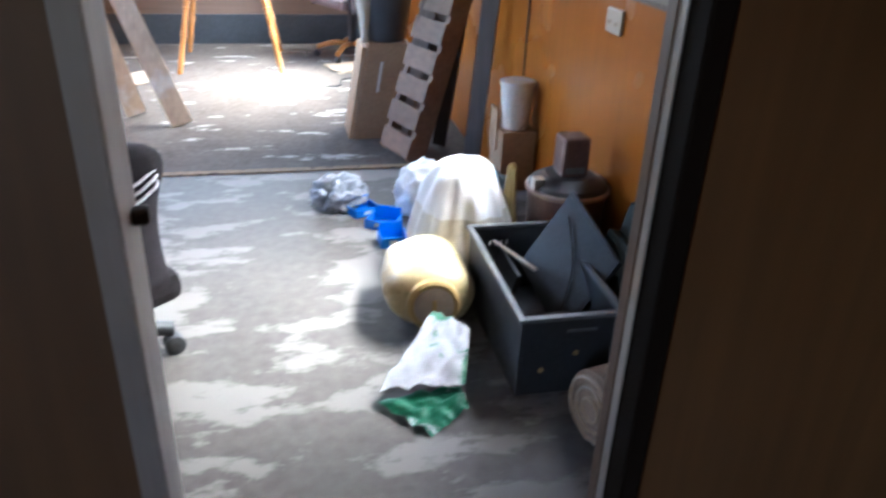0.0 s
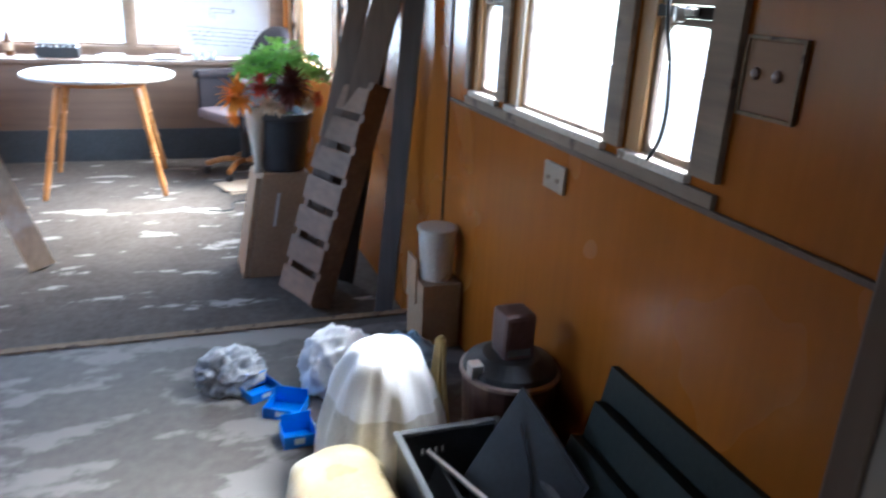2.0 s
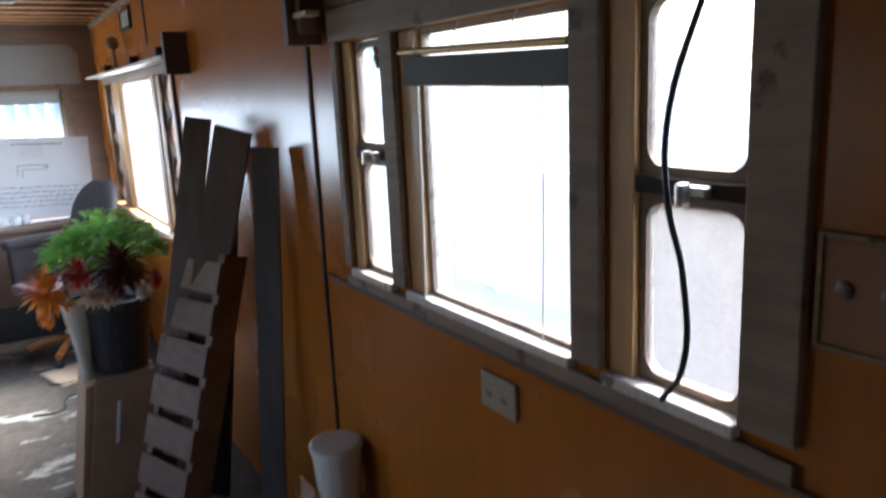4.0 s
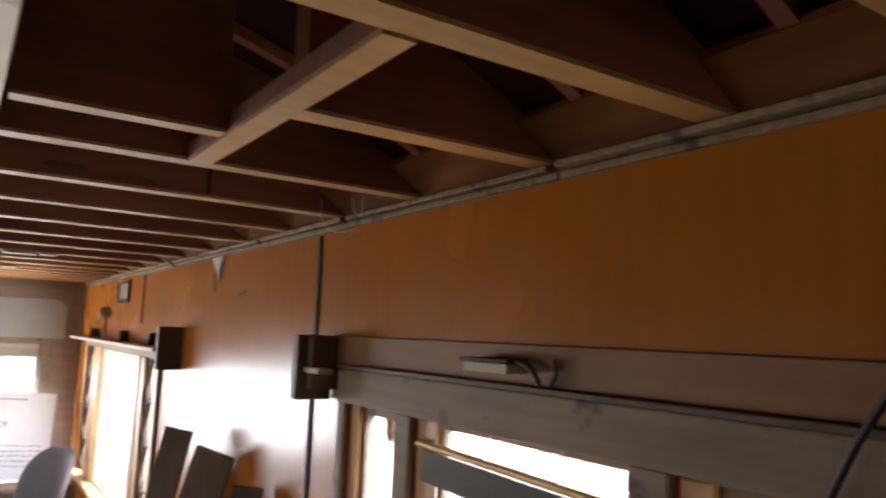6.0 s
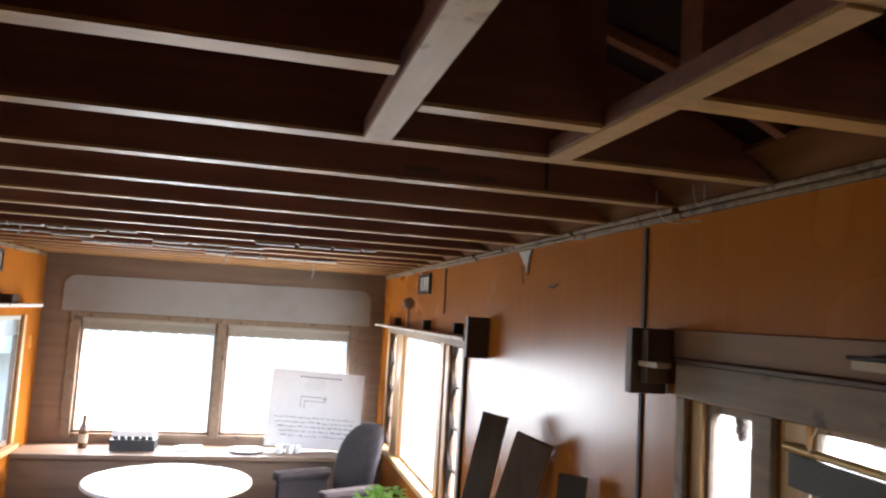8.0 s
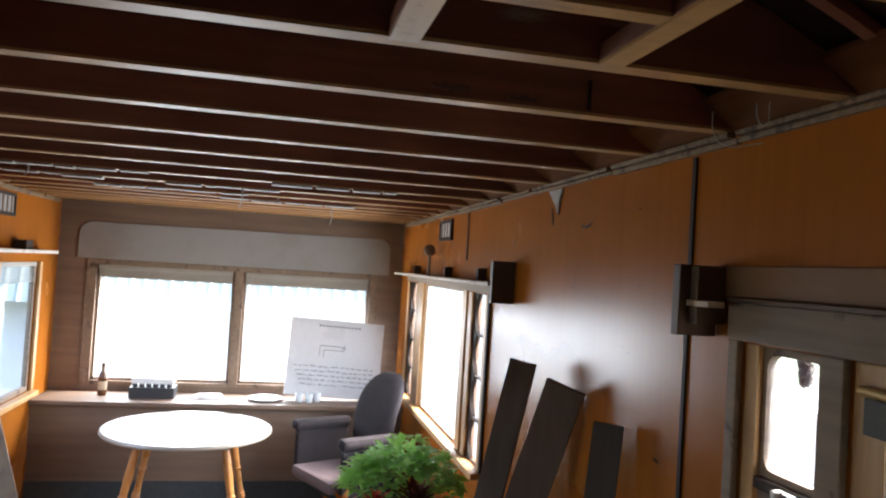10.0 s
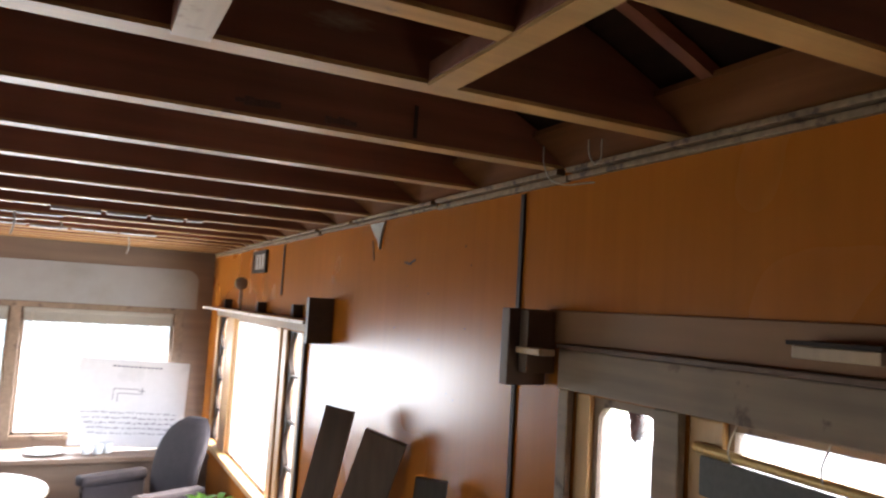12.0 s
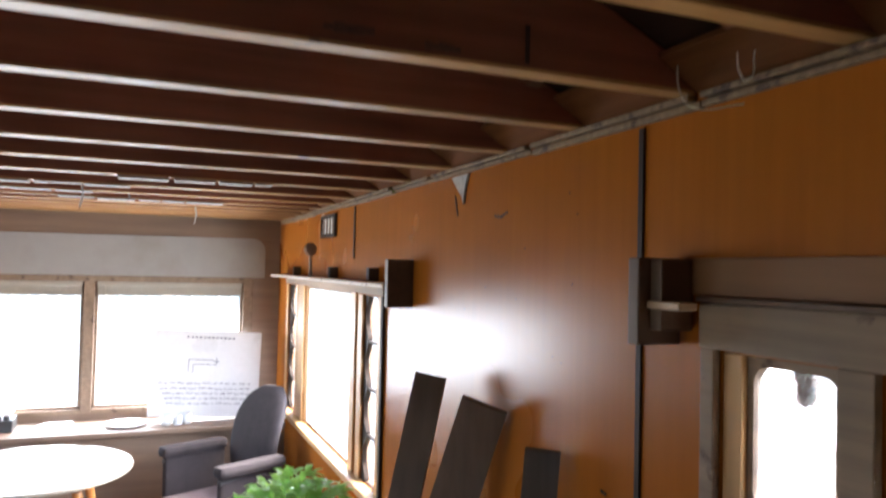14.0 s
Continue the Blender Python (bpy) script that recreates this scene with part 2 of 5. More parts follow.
bm = bmesh.new()
bx(bm, XL, XR, YB, STEP, -0.277, 0.0)
structure(part("floor", bm, FLOOR), "worn grey sheet floor with pale flaked patches", "floor")
bm = bmesh.new()
bx(bm, XL, XR, STEP, YF, LOW - 0.1, LOW)
structure(part("floor_lower", bm, FLOOR_FAR), "worn brown floor with pale scraped patches", "floor")
structure(box_part("step_nosing", (XL, XR, STEP - 0.035, STEP + 0.006, 0.0005, 0.006), TRIM, bevel=0.002), "pale worn edge strip along the floor step", "trim")


def roof_z(x):
    u = (x - (XL + XR) / 2) / ((XR - XL) / 2)
    return 2.02 + 0.26 * (1 - abs(u) ** 2.6)


bm = bmesh.new()
xs = [XL - THICK + (XR - XL + 2 * THICK) * i / 24 for i in range(25)]
low = [[bm.verts.new((x, y, max(2.01, roof_z(x)))) for x in xs] for y in (YB - THICK, YF + THICK)]
top = [[bm.verts.new((x, y, max(2.01, roof_z(x)) + 0.06)) for x in xs] for y in (YB - THICK, YF + THICK)]
for i in range(24):
    bm.faces.new((low[0][i], low[0][i + 1], low[1][i + 1], low[1][i]))
    bm.faces.new((top[0][i], top[1][i], top[1][i + 1], top[0][i + 1]))
for k in (0, 1):
    bm.faces.new(low[k] + top[k][::-1])
for i in (0, 24):
    bm.faces.new((low[0][i], low[1][i], top[1][i], top[0][i]))
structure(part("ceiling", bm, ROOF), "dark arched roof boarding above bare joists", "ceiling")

RACKW = material("dark_brown_stained_rack_wood", (0.115, 0.072, 0.05), 0.6, spec=0.25, vary=0.3, scale=6, grain=40, axis=2, bump=0.2)

# partition with the doorway that the walk starts behind
DX0, DX1, DY0, DY1 = 0.507, 1.093, 1.400, 1.462
bm = bmesh.new()
bx(bm, XL, DX0 - 0.03, DY0, DY1, 0.0, 1.985)
bx(bm, DX1 + 0.03, XR, DY0, DY1, 0.0, 1.985)
bx(bm, DX0 - 0.03, DX1 + 0.03, DY0, DY1, 1.95, 1.985)
structure(part("wall_partition", bm, material("dark_stained_partition", (0.125, 0.058, 0.019), 0.6, vary=0.3, scale=2, grain=26, axis=2, bump=0.08)), "dark brown partition wall beside the doorway", "wall")
door_frame = new("door_1")
structure(door_frame, "worn brown door frame of a narrow doorway", "door frame")
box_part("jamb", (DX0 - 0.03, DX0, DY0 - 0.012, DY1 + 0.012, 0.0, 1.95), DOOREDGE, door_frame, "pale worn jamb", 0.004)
# right jamb carries its shade in the colour, unlike the pale left one
box_part("jamb", (DX1, DX1 + 0.03, DY0 - 0.012, DY1 + 0.012, 0.0, 1.95), DOORSHADED, door_frame, "", 0.004)
box_part("door_stop", (DX1 - 0.005, DX1 - 0.0005, DY1 - 0.013, DY1 + 0.010, 0.0, 1.95), RACKW, door_frame, "worn brown stop strip", 0.002)
box_part("worn_strip", (DX1 - 0.003, DX1 - 0.0005, DY1 - 0.031, DY1 - 0.0135, 0.0, 1.95), DOOREDGE, door_frame, "pale worn strip", 0.001)
bm = bmesh.new()
bx(bm, DX0, DX0 + 0.018, DY1 - 0.03, DY1 - 0.012, 0.86, 0.878, 0.004)
part("latch_bolt", bm, DARKWOOD, door_frame, "black latch bolt")

# joists across the roof
JOISTS = [-1.8, -1.43, -1.06, -0.69, -0.32, 0.05, 0.42, 0.79, 1.16, 1.53, 1.90, 2.27, 3.303, 3.655, 4.01, 4.385, 4.77, 5.16, 5.55, 5.94, 6.30, 6.62, 6.90, 7.16, 7.40, 7.62, 7.84]


def joist(name, x0, x1, y, width=0.042, sag=0.0, axis_x=True):
    """A sawn roof timber: dark sides up to the roof, with a planed pale lower edge."""
    root = thing(name, "bare brown timber roof joist with a pale lower edge", "joist", group="roof joists")
    bm = bmesh.new()
    n = 14
    pts = [x0 + (x1 - x0) * i / n for i in range(n + 1)]
    rows = [[bm.verts.new((x, y + s * width / 2, z)) for x, z in [(p, UNDER + 0.006) for p in pts] + [(p, max(UNDER + 0.012, roof_z(p) - 0.004)) for p in pts[::-1]]] for s in (-1, 1)]
    bm.faces.new(rows[0])
    bm.faces.new(rows[1][::-1])
    for i in range(len(rows[0])):
        j = (i + 1) % len(rows[0])
        bm.faces.new((rows[0][i], rows[1][i], rows[1][j], rows[0][j]))
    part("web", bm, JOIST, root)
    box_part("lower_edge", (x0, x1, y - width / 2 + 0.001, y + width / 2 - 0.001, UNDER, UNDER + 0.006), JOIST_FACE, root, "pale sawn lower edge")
    return root


for y in JOISTS:
    joist("roof_joist", XL + 0.002, XR - 0.002, y, 0.042 if y < 6 else 0.034)
joist("roof_joist", XL + 0.002, 0.885, 2.925)
joist("roof_joist", 0.945, 1.222, 3.075, 0.036)
joist("roof_joist", 1.268, XR - 0.002, 2.90, 0.05)
joist("roof_joist", XL + 0.002, XR - 0.002, 2.56, 0.05)


def brace(x, y0, y1, width, mat, label, drop=0.0):
    root = thing("roof_brace", label, "brace", group="roof braces")
    bm = bmesh.new()
    z1 = UNDER + 0.030
    bx(bm, x - width / 2, x + width / 2, y0, y1, UNDER - drop + 0.006, z1, 0.002)
    # brace sides take the darker joist colour, which holds their shade
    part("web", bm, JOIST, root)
    box_part("lower_edge", (x - width / 2 + 0.0005, x + width / 2 - 0.0005, y0, y1, UNDER - drop, UNDER - drop + 0.0055), mat, root, "pale lower edge, sides coloured darker")


# arched ribs that carry the roof boards, one in each bay
def arched_rib(y, width=0.024, depth=0.022):
    bm = bmesh.new()
    rings = []
    for i in range(25):
        x = XL + 0.02 + (XR - XL - 0.04) * i / 24
        z = roof_z(x) - 0.004
        rings.append([bm.verts.new((x, y + a, z - b)) for a, b in ((-width / 2, 0), (width / 2, 0), (width / 2, depth), (-width / 2, depth))])
    for a, b in zip(rings, rings[1:]):
        for k in range(4):
            bm.faces.new((a[k], a[(k + 1) % 4], b[(k + 1) % 4], b[k]))
    for r in (rings[0][::-1], rings[-1]):
        bm.faces.new(r)
    tagged(part("roof_rib", bm, JOIST), "thin arched timber rib under the roof boards", "rib", "roof ribs")


for y in (2.42, 2.74, 3.17, 3.46, 3.82, 4.19, 4.57, 4.95, 5.35, 5.74):
    arched_rib(y)

brace(0.914, 2.585, 3.281, 0.046, BRACE, "whitish planed timber brace between roof joists", 0.006)
brace(1.243, 2.585, 3.281, 0.040, JOIST_FACE, "yellowish sawn timber brace between roof joists", 0.004)

HAUNCH = material("brown_roof_edge_board", (0.13, 0.05, 0.018), 0.8, spec=0.05, vary=0.4, scale=3, grain=30, axis=1, bump=0.2)
# edge trims where roof meets the walls, with the sloping boards behind
for side, x_in in (("east", XR), ("west", XL)):
    s = -1 if side == "east" else 1
    bm = bmesh.new()
    random.seed(5)
    y = DY1
    while y < YF - 0.1:
        ln = random.uniform(0.35, 0.8)
        y2 = min(y + ln, YF - 0.01)
        a, b = sorted((x_in + s * 0.001, x_in + s * random.uniform(0.012, 0.02)))
        bx(bm, a, b, y, y2 - 0.004, 1.952 + random.uniform(-0.004, 0.004), 1.963, 0.002)
        a, b = sorted((x_in + s * 0.001, x_in + s * random.uniform(0.02, 0.03)))
        bx(bm, a, b, y + 0.02, y2 - 0.01, 1.966, 1.977 + random.uniform(-0.003, 0.001), 0.002)
        y = y2
    structure(part("trim_cornice_" + side, bm, TRIM), "chipped pale double batten along the roof edge", "trim")
    bm = bmesh.new()
    ys = [DY1, YF]
    prof = [(x_in + s * 0.004, 1.982), (x_in + s * 0.085, 2.034), (x_in + s * 0.085, 2.044), (x_in + s * 0.004, 1.995)]
    rings = [[bm.verts.new((px, yy, pz)) for px, pz in prof] for yy in ys]
    for i in range(4):
        bm.faces.new((rings[0][i], rings[0][(i + 1) % 4], rings[1][(i + 1) % 4], rings[1][i]))
    structure(part("trim_haunch_" + side, bm, HAUNCH), "brown sloping board along the roof edge", "trim")

# cover strips over the joints of the wall panels
for y, z0, z1 in ((3.785, LOW, 1.945), (5.93, 1.70, 1.945)):
    structure(box_part("trim_strip", (XR - 0.006, XR - 0.0005, y - 0.008, y + 0.008, max(z0, 0.0 if y < STEP else LOW), z1), DARKWOOD, bevel=0.002), "dark cover strip over a wall panel joint", "trim")


# ---- windows ----
def rounded_ring(bm, y0, y1, z0, z1, r, depth0, depth1, rim):
    """A flat frame in the y-z plane with rounded inner corners, between two x depths."""
    inner, outer = [], []
    for cy, cz, a0 in ((y1 - r, z1 - r, 0), (y0 + r, z1 - r, 90), (y0 + r, z0 + r, 180), (y1 - r, z0 + r, 270)):
        for k in range(6):
            a = radians(a0 + 18 * k)
            inner.append((cy + r * math.cos(a), cz + r * math.sin(a)))
            qy = y1 + rim if a0 in (0, 270) else y0 - rim
            qz = z1 + rim if a0 in (0, 90) else z0 - rim
            outer.append((qy, qz))
    n = len(inner)
    vs = [[bm.verts.new((d, *p)) for p in ps] for d, ps in ((depth0, inner), (depth0, outer), (depth1, inner), (depth1, outer))]
    for i in range(n):
        j = (i + 1) % n
        for a, b in ((0, 1), (2, 3)):
            f = [vs[a][i], vs[a][j], vs[b][j], vs[b][i]]
            bm.faces.new(f)
        bm.faces.new((vs[0][i], vs[0][j], vs[2][j], vs[2][i]))
    bmesh.ops.remove_doubles(bm, verts=bm.verts, dist=1e-5)


def casement_bars(bm, y0, y1, z0, z1, x, w, d):
    bx(bm, x, x + d, y0, y0 + w, z0, z1)
    bx(bm, x, x + d, y1 - w, y1, z0, z1)
    bx(bm, x, x + d, y0 + w, y1 - w, z0, z0 + w)
    bx(bm, x, x + d, y0 + w, y1 - w, z1 - w, z1)


def sash_window(name, y0, y1, z0, z1, jamb_w):
    """A narrow two-sash carriage window with rounded panes and a bare jamb on its far side."""
    root = structure(new(name), "narrow two-pane carriage window with rounded corners and grey frame", "window")
    xg = XR + 0.014
    box_part("jamb", (XR + 0.002, XR + THICK, y1 - jamb_w, y1 - 0.001, z0 + 0.001, z1 - 0.001), JAMB, root, "bare orange timber jamb", 0.003)
    mid = z0 + 0.305
    for a, b in ((z0 + 0.002, mid - 0.012), (mid + 0.012, z1 - 0.002)):
        bm = bmesh.new()
        rounded_ring(bm, y0 + 0.016, y1 - jamb_w - 0.014, a + 0.015, b - 0.015, 0.028, xg, xg + 0.018, 0.0135)
        part("sash_frame", bm, FRAME, root)
        pane = box_part("pane", (xg + 0.007, xg + 0.011, y0 + 0.01, y1 - jamb_w - 0.01, a + 0.01, b - 0.01), GLASS, root, "dusty clear glass")
        pane.visible_shadow = False
    box_part("meeting_rail", (xg - 0.012, xg + 0.02, y0 + 0.002, y1 - jamb_w - 0.002, mid - 0.012, mid + 0.012), DARKWOOD, root, "dark meeting rail", 0.003)
    bm = bmesh.new()
    c = (y0 + y1 - jamb_w) / 2 - 0.01
    bx(bm, xg - 0.03, xg - 0.012, c - 0.03, c + 0.02, mid - 0.006, mid + 0.008, 0.004)
    bx(bm, xg - 0.045, xg - 0.025, c - 0.006, c + 0.006, mid - 0.02, mid + 0.012, 0.004)
    part("latch", bm, STEEL, root, "worn metal sash latch")
    return root


def plain_window(name, y0, y1, z0, z1, label, jamb_w=0.0, glass=None):
    root = structure(new(name), label, "window")
    xg = XR + 0.012
    if jamb_w:
        box_part("jamb", (XR + 0.002, XR + THICK, y1 - jamb_w, y1 - 0.001, z0 + 0.001, z1 - 0.001), JAMB, root, "bare orange timber jamb", 0.003)
        y1 -= jamb_w
    bm = bmesh.new()
    casement_bars(bm, y0 + 0.001, y1 - 0.001, z0 + 0.001, z1 - 0.001, xg, 0.012, 0.02)
    part("window_frame", bm, FRAME, root)
    pane = box_part("pane", (xg + 0.007, xg + 0.011, y0 + 0.008, y1 - 0.008, z0 + 0.008, z1 - 0.008), glass or GLASS, root, "hazy glass")
    pane.visible_shadow = False
    return root


STEEL = material("dull_steel", (0.55, 0.53, 0.5), 0.35, 0.9, vary=0.2, scale=20)
sash_window("window_1", 3.335, 3.565, 0.955, 1.531, 0.042)
plain_window("window_2", 2.705, 3.27, 0.955, 1.533, "wide hazy carriage window with a rolled blind", 0.07, GLASS_DIRTY)
sash_window("window_3", 2.383, 2.632, 0.955, 1.531, 0.052)

BOARDBROWN = material("dull_orange_brown_board", (0.20, 0.098, 0.044), 0.55, spec=0.25, vary=0.2, scale=2, grain=24, axis=1, bump=0.06)
# casing round the near group
bm = bmesh.new()
bx(bm, XR - 0.020, XR - 0.0005, 2.30, 3.60, 1.535, 1.612, 0.003)
structure(part("trim_head", bm, FRAME), "weathered grey head board over the windows", "trim")
structure(box_part("trim_ledge", (XR - 0.028, XR - 0.0005, 2.27, 3.60, 1.613, 1.622, 0.002), RACKW), "thin dark ledge above the windows", "trim")
structure(box_part("trim_board", (XR - 0.010, XR - 0.0005, 2.27, 3.655, 1.623, 1.688, 0.002), BOARDBROWN), "dull brown board above the window ledge", "trim")
for y0, y1 in ((2.298, 2.380), (2.635, 2.702), (3.273, 3.332), (3.568, 3.60)):
    structure(box_part("trim_post", (XR - 0.016, XR - 0.0005, y0, y1, 0.957, 1.534, 0.003), FRAME), "weathered grey post between windows", "trim")
for y0, y1 in ((2.383, 2.632), (2.705, 3.27), (3.335, 3.565)):
    structure(box_part("window_sill", (XR - 0.018, XR + THICK + 0.01, y0 + 0.002, y1 - 0.002, 0.936, 0.957, 0.004), SILL), "dusty flaking pale window sill", "sill")
structure(box_part("trim_apron", (XR - 0.014, XR - 0.0005, 2.30, 3.60, 0.906, 0.935, 0.003), FRAME), "weathered grey apron board under the sills", "trim")
structure(box_part("trim_dado", (XR - 0.012, XR - 0.0005, DY1, 3.75, 0.892, 0.905, 0.003), RACKW), "dark dado rail under the windows", "trim")

# far group on the same wall
LEAD = material("dark_lead_bars", (0.05, 0.045, 0.04), 0.5, 0.3)


def wavy_window(name, y0, y1, z0, z1):
    """A narrow light with a wavy timber border that divides it into rounded panes."""
    root = structure(new(name), "narrow window light with wavy dark bars", "window")
    xg = XR + 0.006
    bm = bmesh.new()
    n, w = 60, y1 - y0
    for sgn, edge in ((1, y0), (-1, y1)):
        prev = None
        for i in range(n + 1):
            z = z0 + (z1 - z0) * i / n
            ph = (i / n * 4) % 1.0
            bite = w * (0.06 + 0.20 * abs(math.cos(math.pi * ph)) ** 3)
            ring = [bm.verts.new((xg + d, edge + sgn * q, z)) for d, q in ((0, 0.0), (0, bite), (0.02, bite), (0.02, 0.0))]
            if prev:
                for k in range(4):
                    bm.faces.new((prev[k], prev[(k + 1) % 4], ring[(k + 1) % 4], ring[k]))
            prev = ring
    for k in range(5):
        z = z0 + (z1 - z0) * k / 4
        bx(bm, xg + 0.002, xg + 0.018, y0, y1, z - 0.005, z + 0.005)
    part("wavy_bars", bm, DARKWOOD, root, "wavy dark timber bars")
    bm = bmesh.new()
    bx(bm, XR - 0.010, XR - 0.0005, y0 - 0.035, y0 + 0.004, z0, z1, 0.003)
    bx(bm, XR - 0.010, XR - 0.0005, y1 - 0.004, y1 + 0.06, z0, z1, 0.003)
    part("jamb", bm, JAMB, root, "bare orange timber jambs")
    pane = box_part("pane", (xg + 0.022, xg + 0.026, y0, y1, z0, z1), GLASS, root, "clear glass")
    pane.visible_shadow = False


plain_window("window_4", 5.93, 7.01, 0.735, 1.545, "wide plain carriage window with orange jambs", 0.02)
wavy_window("window_5", 5.50, 5.745, 0.735, 1.54)
wavy_window("window_6", 7.25, 7.55, 0.735, 1.54)
structure(box_part("trim_sill", (XR - 0.05, XR + THICK, 5.44, 7.59, 0.70, 0.733, 0.005), JAMB), "orange timber sill under the end windows", "sill")
structure(box_part("trim_head", (XR - 0.014, XR - 0.0005, 5.43, 7.62, 1.546, 1.585, 0.003), FRAME), "grey head board over the end windows", "trim")
structure(box_part("trim_post", (XR - 0.014, XR - 0.0005, 5.425, 5.452, 0.735, 1.545, 0.003), DARKWOOD), "dark edge post of the end windows", "trim")


for y0, y1 in ((5.845, 5.928), (7.012, 7.19)):
    structure(box_part("trim_post", (XR - 0.012, XR - 0.0005, y0, y1, 0.735, 1.545, 0.003), JAMB), "bare orange timber post between end windows", "trim")


# west wall windows
def side_window_west(name, y0, y1, z0, z1):
    root = structure(new(name), "tall carriage window in a worn timber frame", "window")
    bm = bmesh.new()
    casement_bars(bm, y0 + 0.001, y1 - 0.001, z0 + 0.001, z1 - 0.001, XL - 0.038, 0.03, 0.03)
    part("window_frame", bm, FRAME, root)
    bm = bmesh.new()
    for a, b in ((y0 - 0.05, y0 - 0.001), (y1 + 0.001, y1 + 0.05)):
        bx(bm, XL + 0.0005, XL + 0.016, a, b, z0, z1, 0.003)
    part("casing", bm, JAMB, root, "orange timber casing")
    pane = box_part("pane", (XL - 0.026, XL - 0.022, y0 + 0.02, y1 - 0.02, z0 + 0.02, z1 - 0.02), GLASS, root, "clear glass")
    pane.visible_shadow = False


for i, hole in enumerate(HOLES_L):
    side_window_west("window_%d" % (7 + i), *hole)
structure(box_part("trim_sill_west", (XL + 0.0005, XL + 0.05, 4.5, 7.6, 0.645, 0.678, 0.004), JAMB), "worn orange sill along the west windows", "sill")
structure(box_part("trim_shelf_west", (XL + 0.0005, XL + 0.12, 5.0, 7.55, 1.59, 1.61, 0.003), SILL), "thin pale shelf over the west windows", "shelf")

# end wall
bm = bmesh.new()
rim = [(-0.665, 1.57), (1.60, 1.57)] + [(1.60 - 0.09 + 0.09 * math.cos(radians(a)), 1.76 + 0.09 * math.sin(radians(a))) for a in range(0, 91, 15)] + [(-0.665 + 0.09 + 0.09 * math.cos(radians(a)), 1.745 + 0.09 * math.sin(radians(a))) for a in range(90, 181, 15)]
face = bm.faces.new([bm.verts.new((x, YF - 0.012, z)) for x, z in rim])
for v in bmesh.ops.extrude_face_region(bm, geom=[face])["geom"]:
    if isinstance(v, bmesh.types.BMVert):
        v.co.y = YF - 0.0005
structure(part("panel_end_wall", bm, GREYWALL), "pale grey panel with rounded corners above the end windows", "panel")


def end_window(name, x0, x1, z0, z1):
    root = structure(new(name), "wide end window with a raised slatted blind", "window")
    bm = bmesh.new()
    for a, b, c, d in ((x0, x0 + 0.02, z0, z1), (x1 - 0.02, x1, z0, z1), (x0, x1, z0, z0 + 0.02), (x0, x1, z1 - 0.02, z1)):
        bx(bm, a + 0.0006, b - 0.0006, YF + 0.02, YF + 0.06, c + 0.0006, d - 0.0006)
    part("window_frame", bm, FRAME, root)
    pane = box_part("pane", (x0 + 0.01, x1 - 0.01, YF + 0.04, YF + 0.044, z0 + 0.01, z1 - 0.01), GLASS, root, "clear glass")
    pane.visible_shadow = False


for i, (a, b, c, d) in enumerate(HOLES_F):
    end_window("window_%d" % (11 + i), a, b, c, d)
bm = bmesh.new()
bx(bm, -0.60, 1.52, YF - 0.014, YF - 0.0005, 1.531, 1.568, 0.003)
bx(bm, -0.60, -0.531, YF - 0.014, YF - 0.0005, 0.66, 1.53, 0.003)
bx(bm, 0.438, 0.502, YF - 0.014, YF - 0.0005, 0.66, 1.53, 0.003)
bx(bm, 1.456, 1.52, YF - 0.014, YF - 0.0005, 0.66, 1.53, 0.003)
bx(bm, -0.53, 0.437, YF - 0.014, YF - 0.0005, 0.66, 0.689, 0.003)
bx(bm, 0.503, 1.455, YF - 0.014, YF - 0.0005, 0.66, 0.689, 0.003)
structure(part("trim_end_casing", bm, FRAME), "grey brown casing round the end windows", "trim")

# ledge cabinet along the end wall
structure(box_part("end_ledge", (XL + 0.001, XR - 0.001, 7.56, YF - 0.001, 0.585, 0.615, 0.004), VENEER_HAZED), "brown timber ledge under the end windows", "ledge")
structure(box_part("end_ledge_front", (XL + 0.001, XR - 0.001, 7.60, 7.62, 0.06, 0.584), VENEER_HAZED), "brown plywood front under the end ledge", "panel")
structure(box_part("baseboard", (XL + 0.001, XR - 0.001, 7.585, 7.625, LOW + 0.001, 0.075, 0.004), SKIRT), "dark blue grey skirting under the end ledge", "baseboard")

# ---- outside ----
GRASS = material("mown_grass", (0.085, 0.105, 0.055), 0.9, vary=0.3, scale=1.5, bump=0.05)
WHITEWALL = material("white_weatherboard_paint", (0.50, 0.525, 0.55), 0.7, vary=0.08, scale=3, bump=0.08)
TIN = material("pale_corrugated_iron", (0.205, 0.205, 0.208), 0.6, 0.0, vary=0.15, scale=3, bump=0.1)
GREENTIN = material("pale_green_corrugated_iron", (0.30, 0.35, 0.32), 0.6, 0.0, vary=0.15, scale=3, bump=0.1)
bm = bmesh.new()
bx(bm, -400, 400, -400, 400, -1.3, -1.2)
structure(part("ground", bm, GRASS), "green mown grass around the carriage", "ground")


def corrugated(bm, origin, along, across, length, width, pitch, amp):
    """A corrugated sheet: ribs run in the direction 'across'."""
    along, across = Vector(along).normalized(), Vector(across).normalized()
    up = along.cross(across)
    n = int(length / pitch * 8)
    rows = []
    for i in range(n + 1):
        s = length * i / n
        h = amp * (0.5 + 0.5 * math.cos(2 * math.pi * s / pitch)) ** 4
        rows.append([bm.verts.new(Vector(origin) + along * s + across * w + up * h) for w in (0, width)])
    for a, b in zip(rows, rows[1:]):
        bm.faces.new((a[0], b[0], b[1], a[1]))


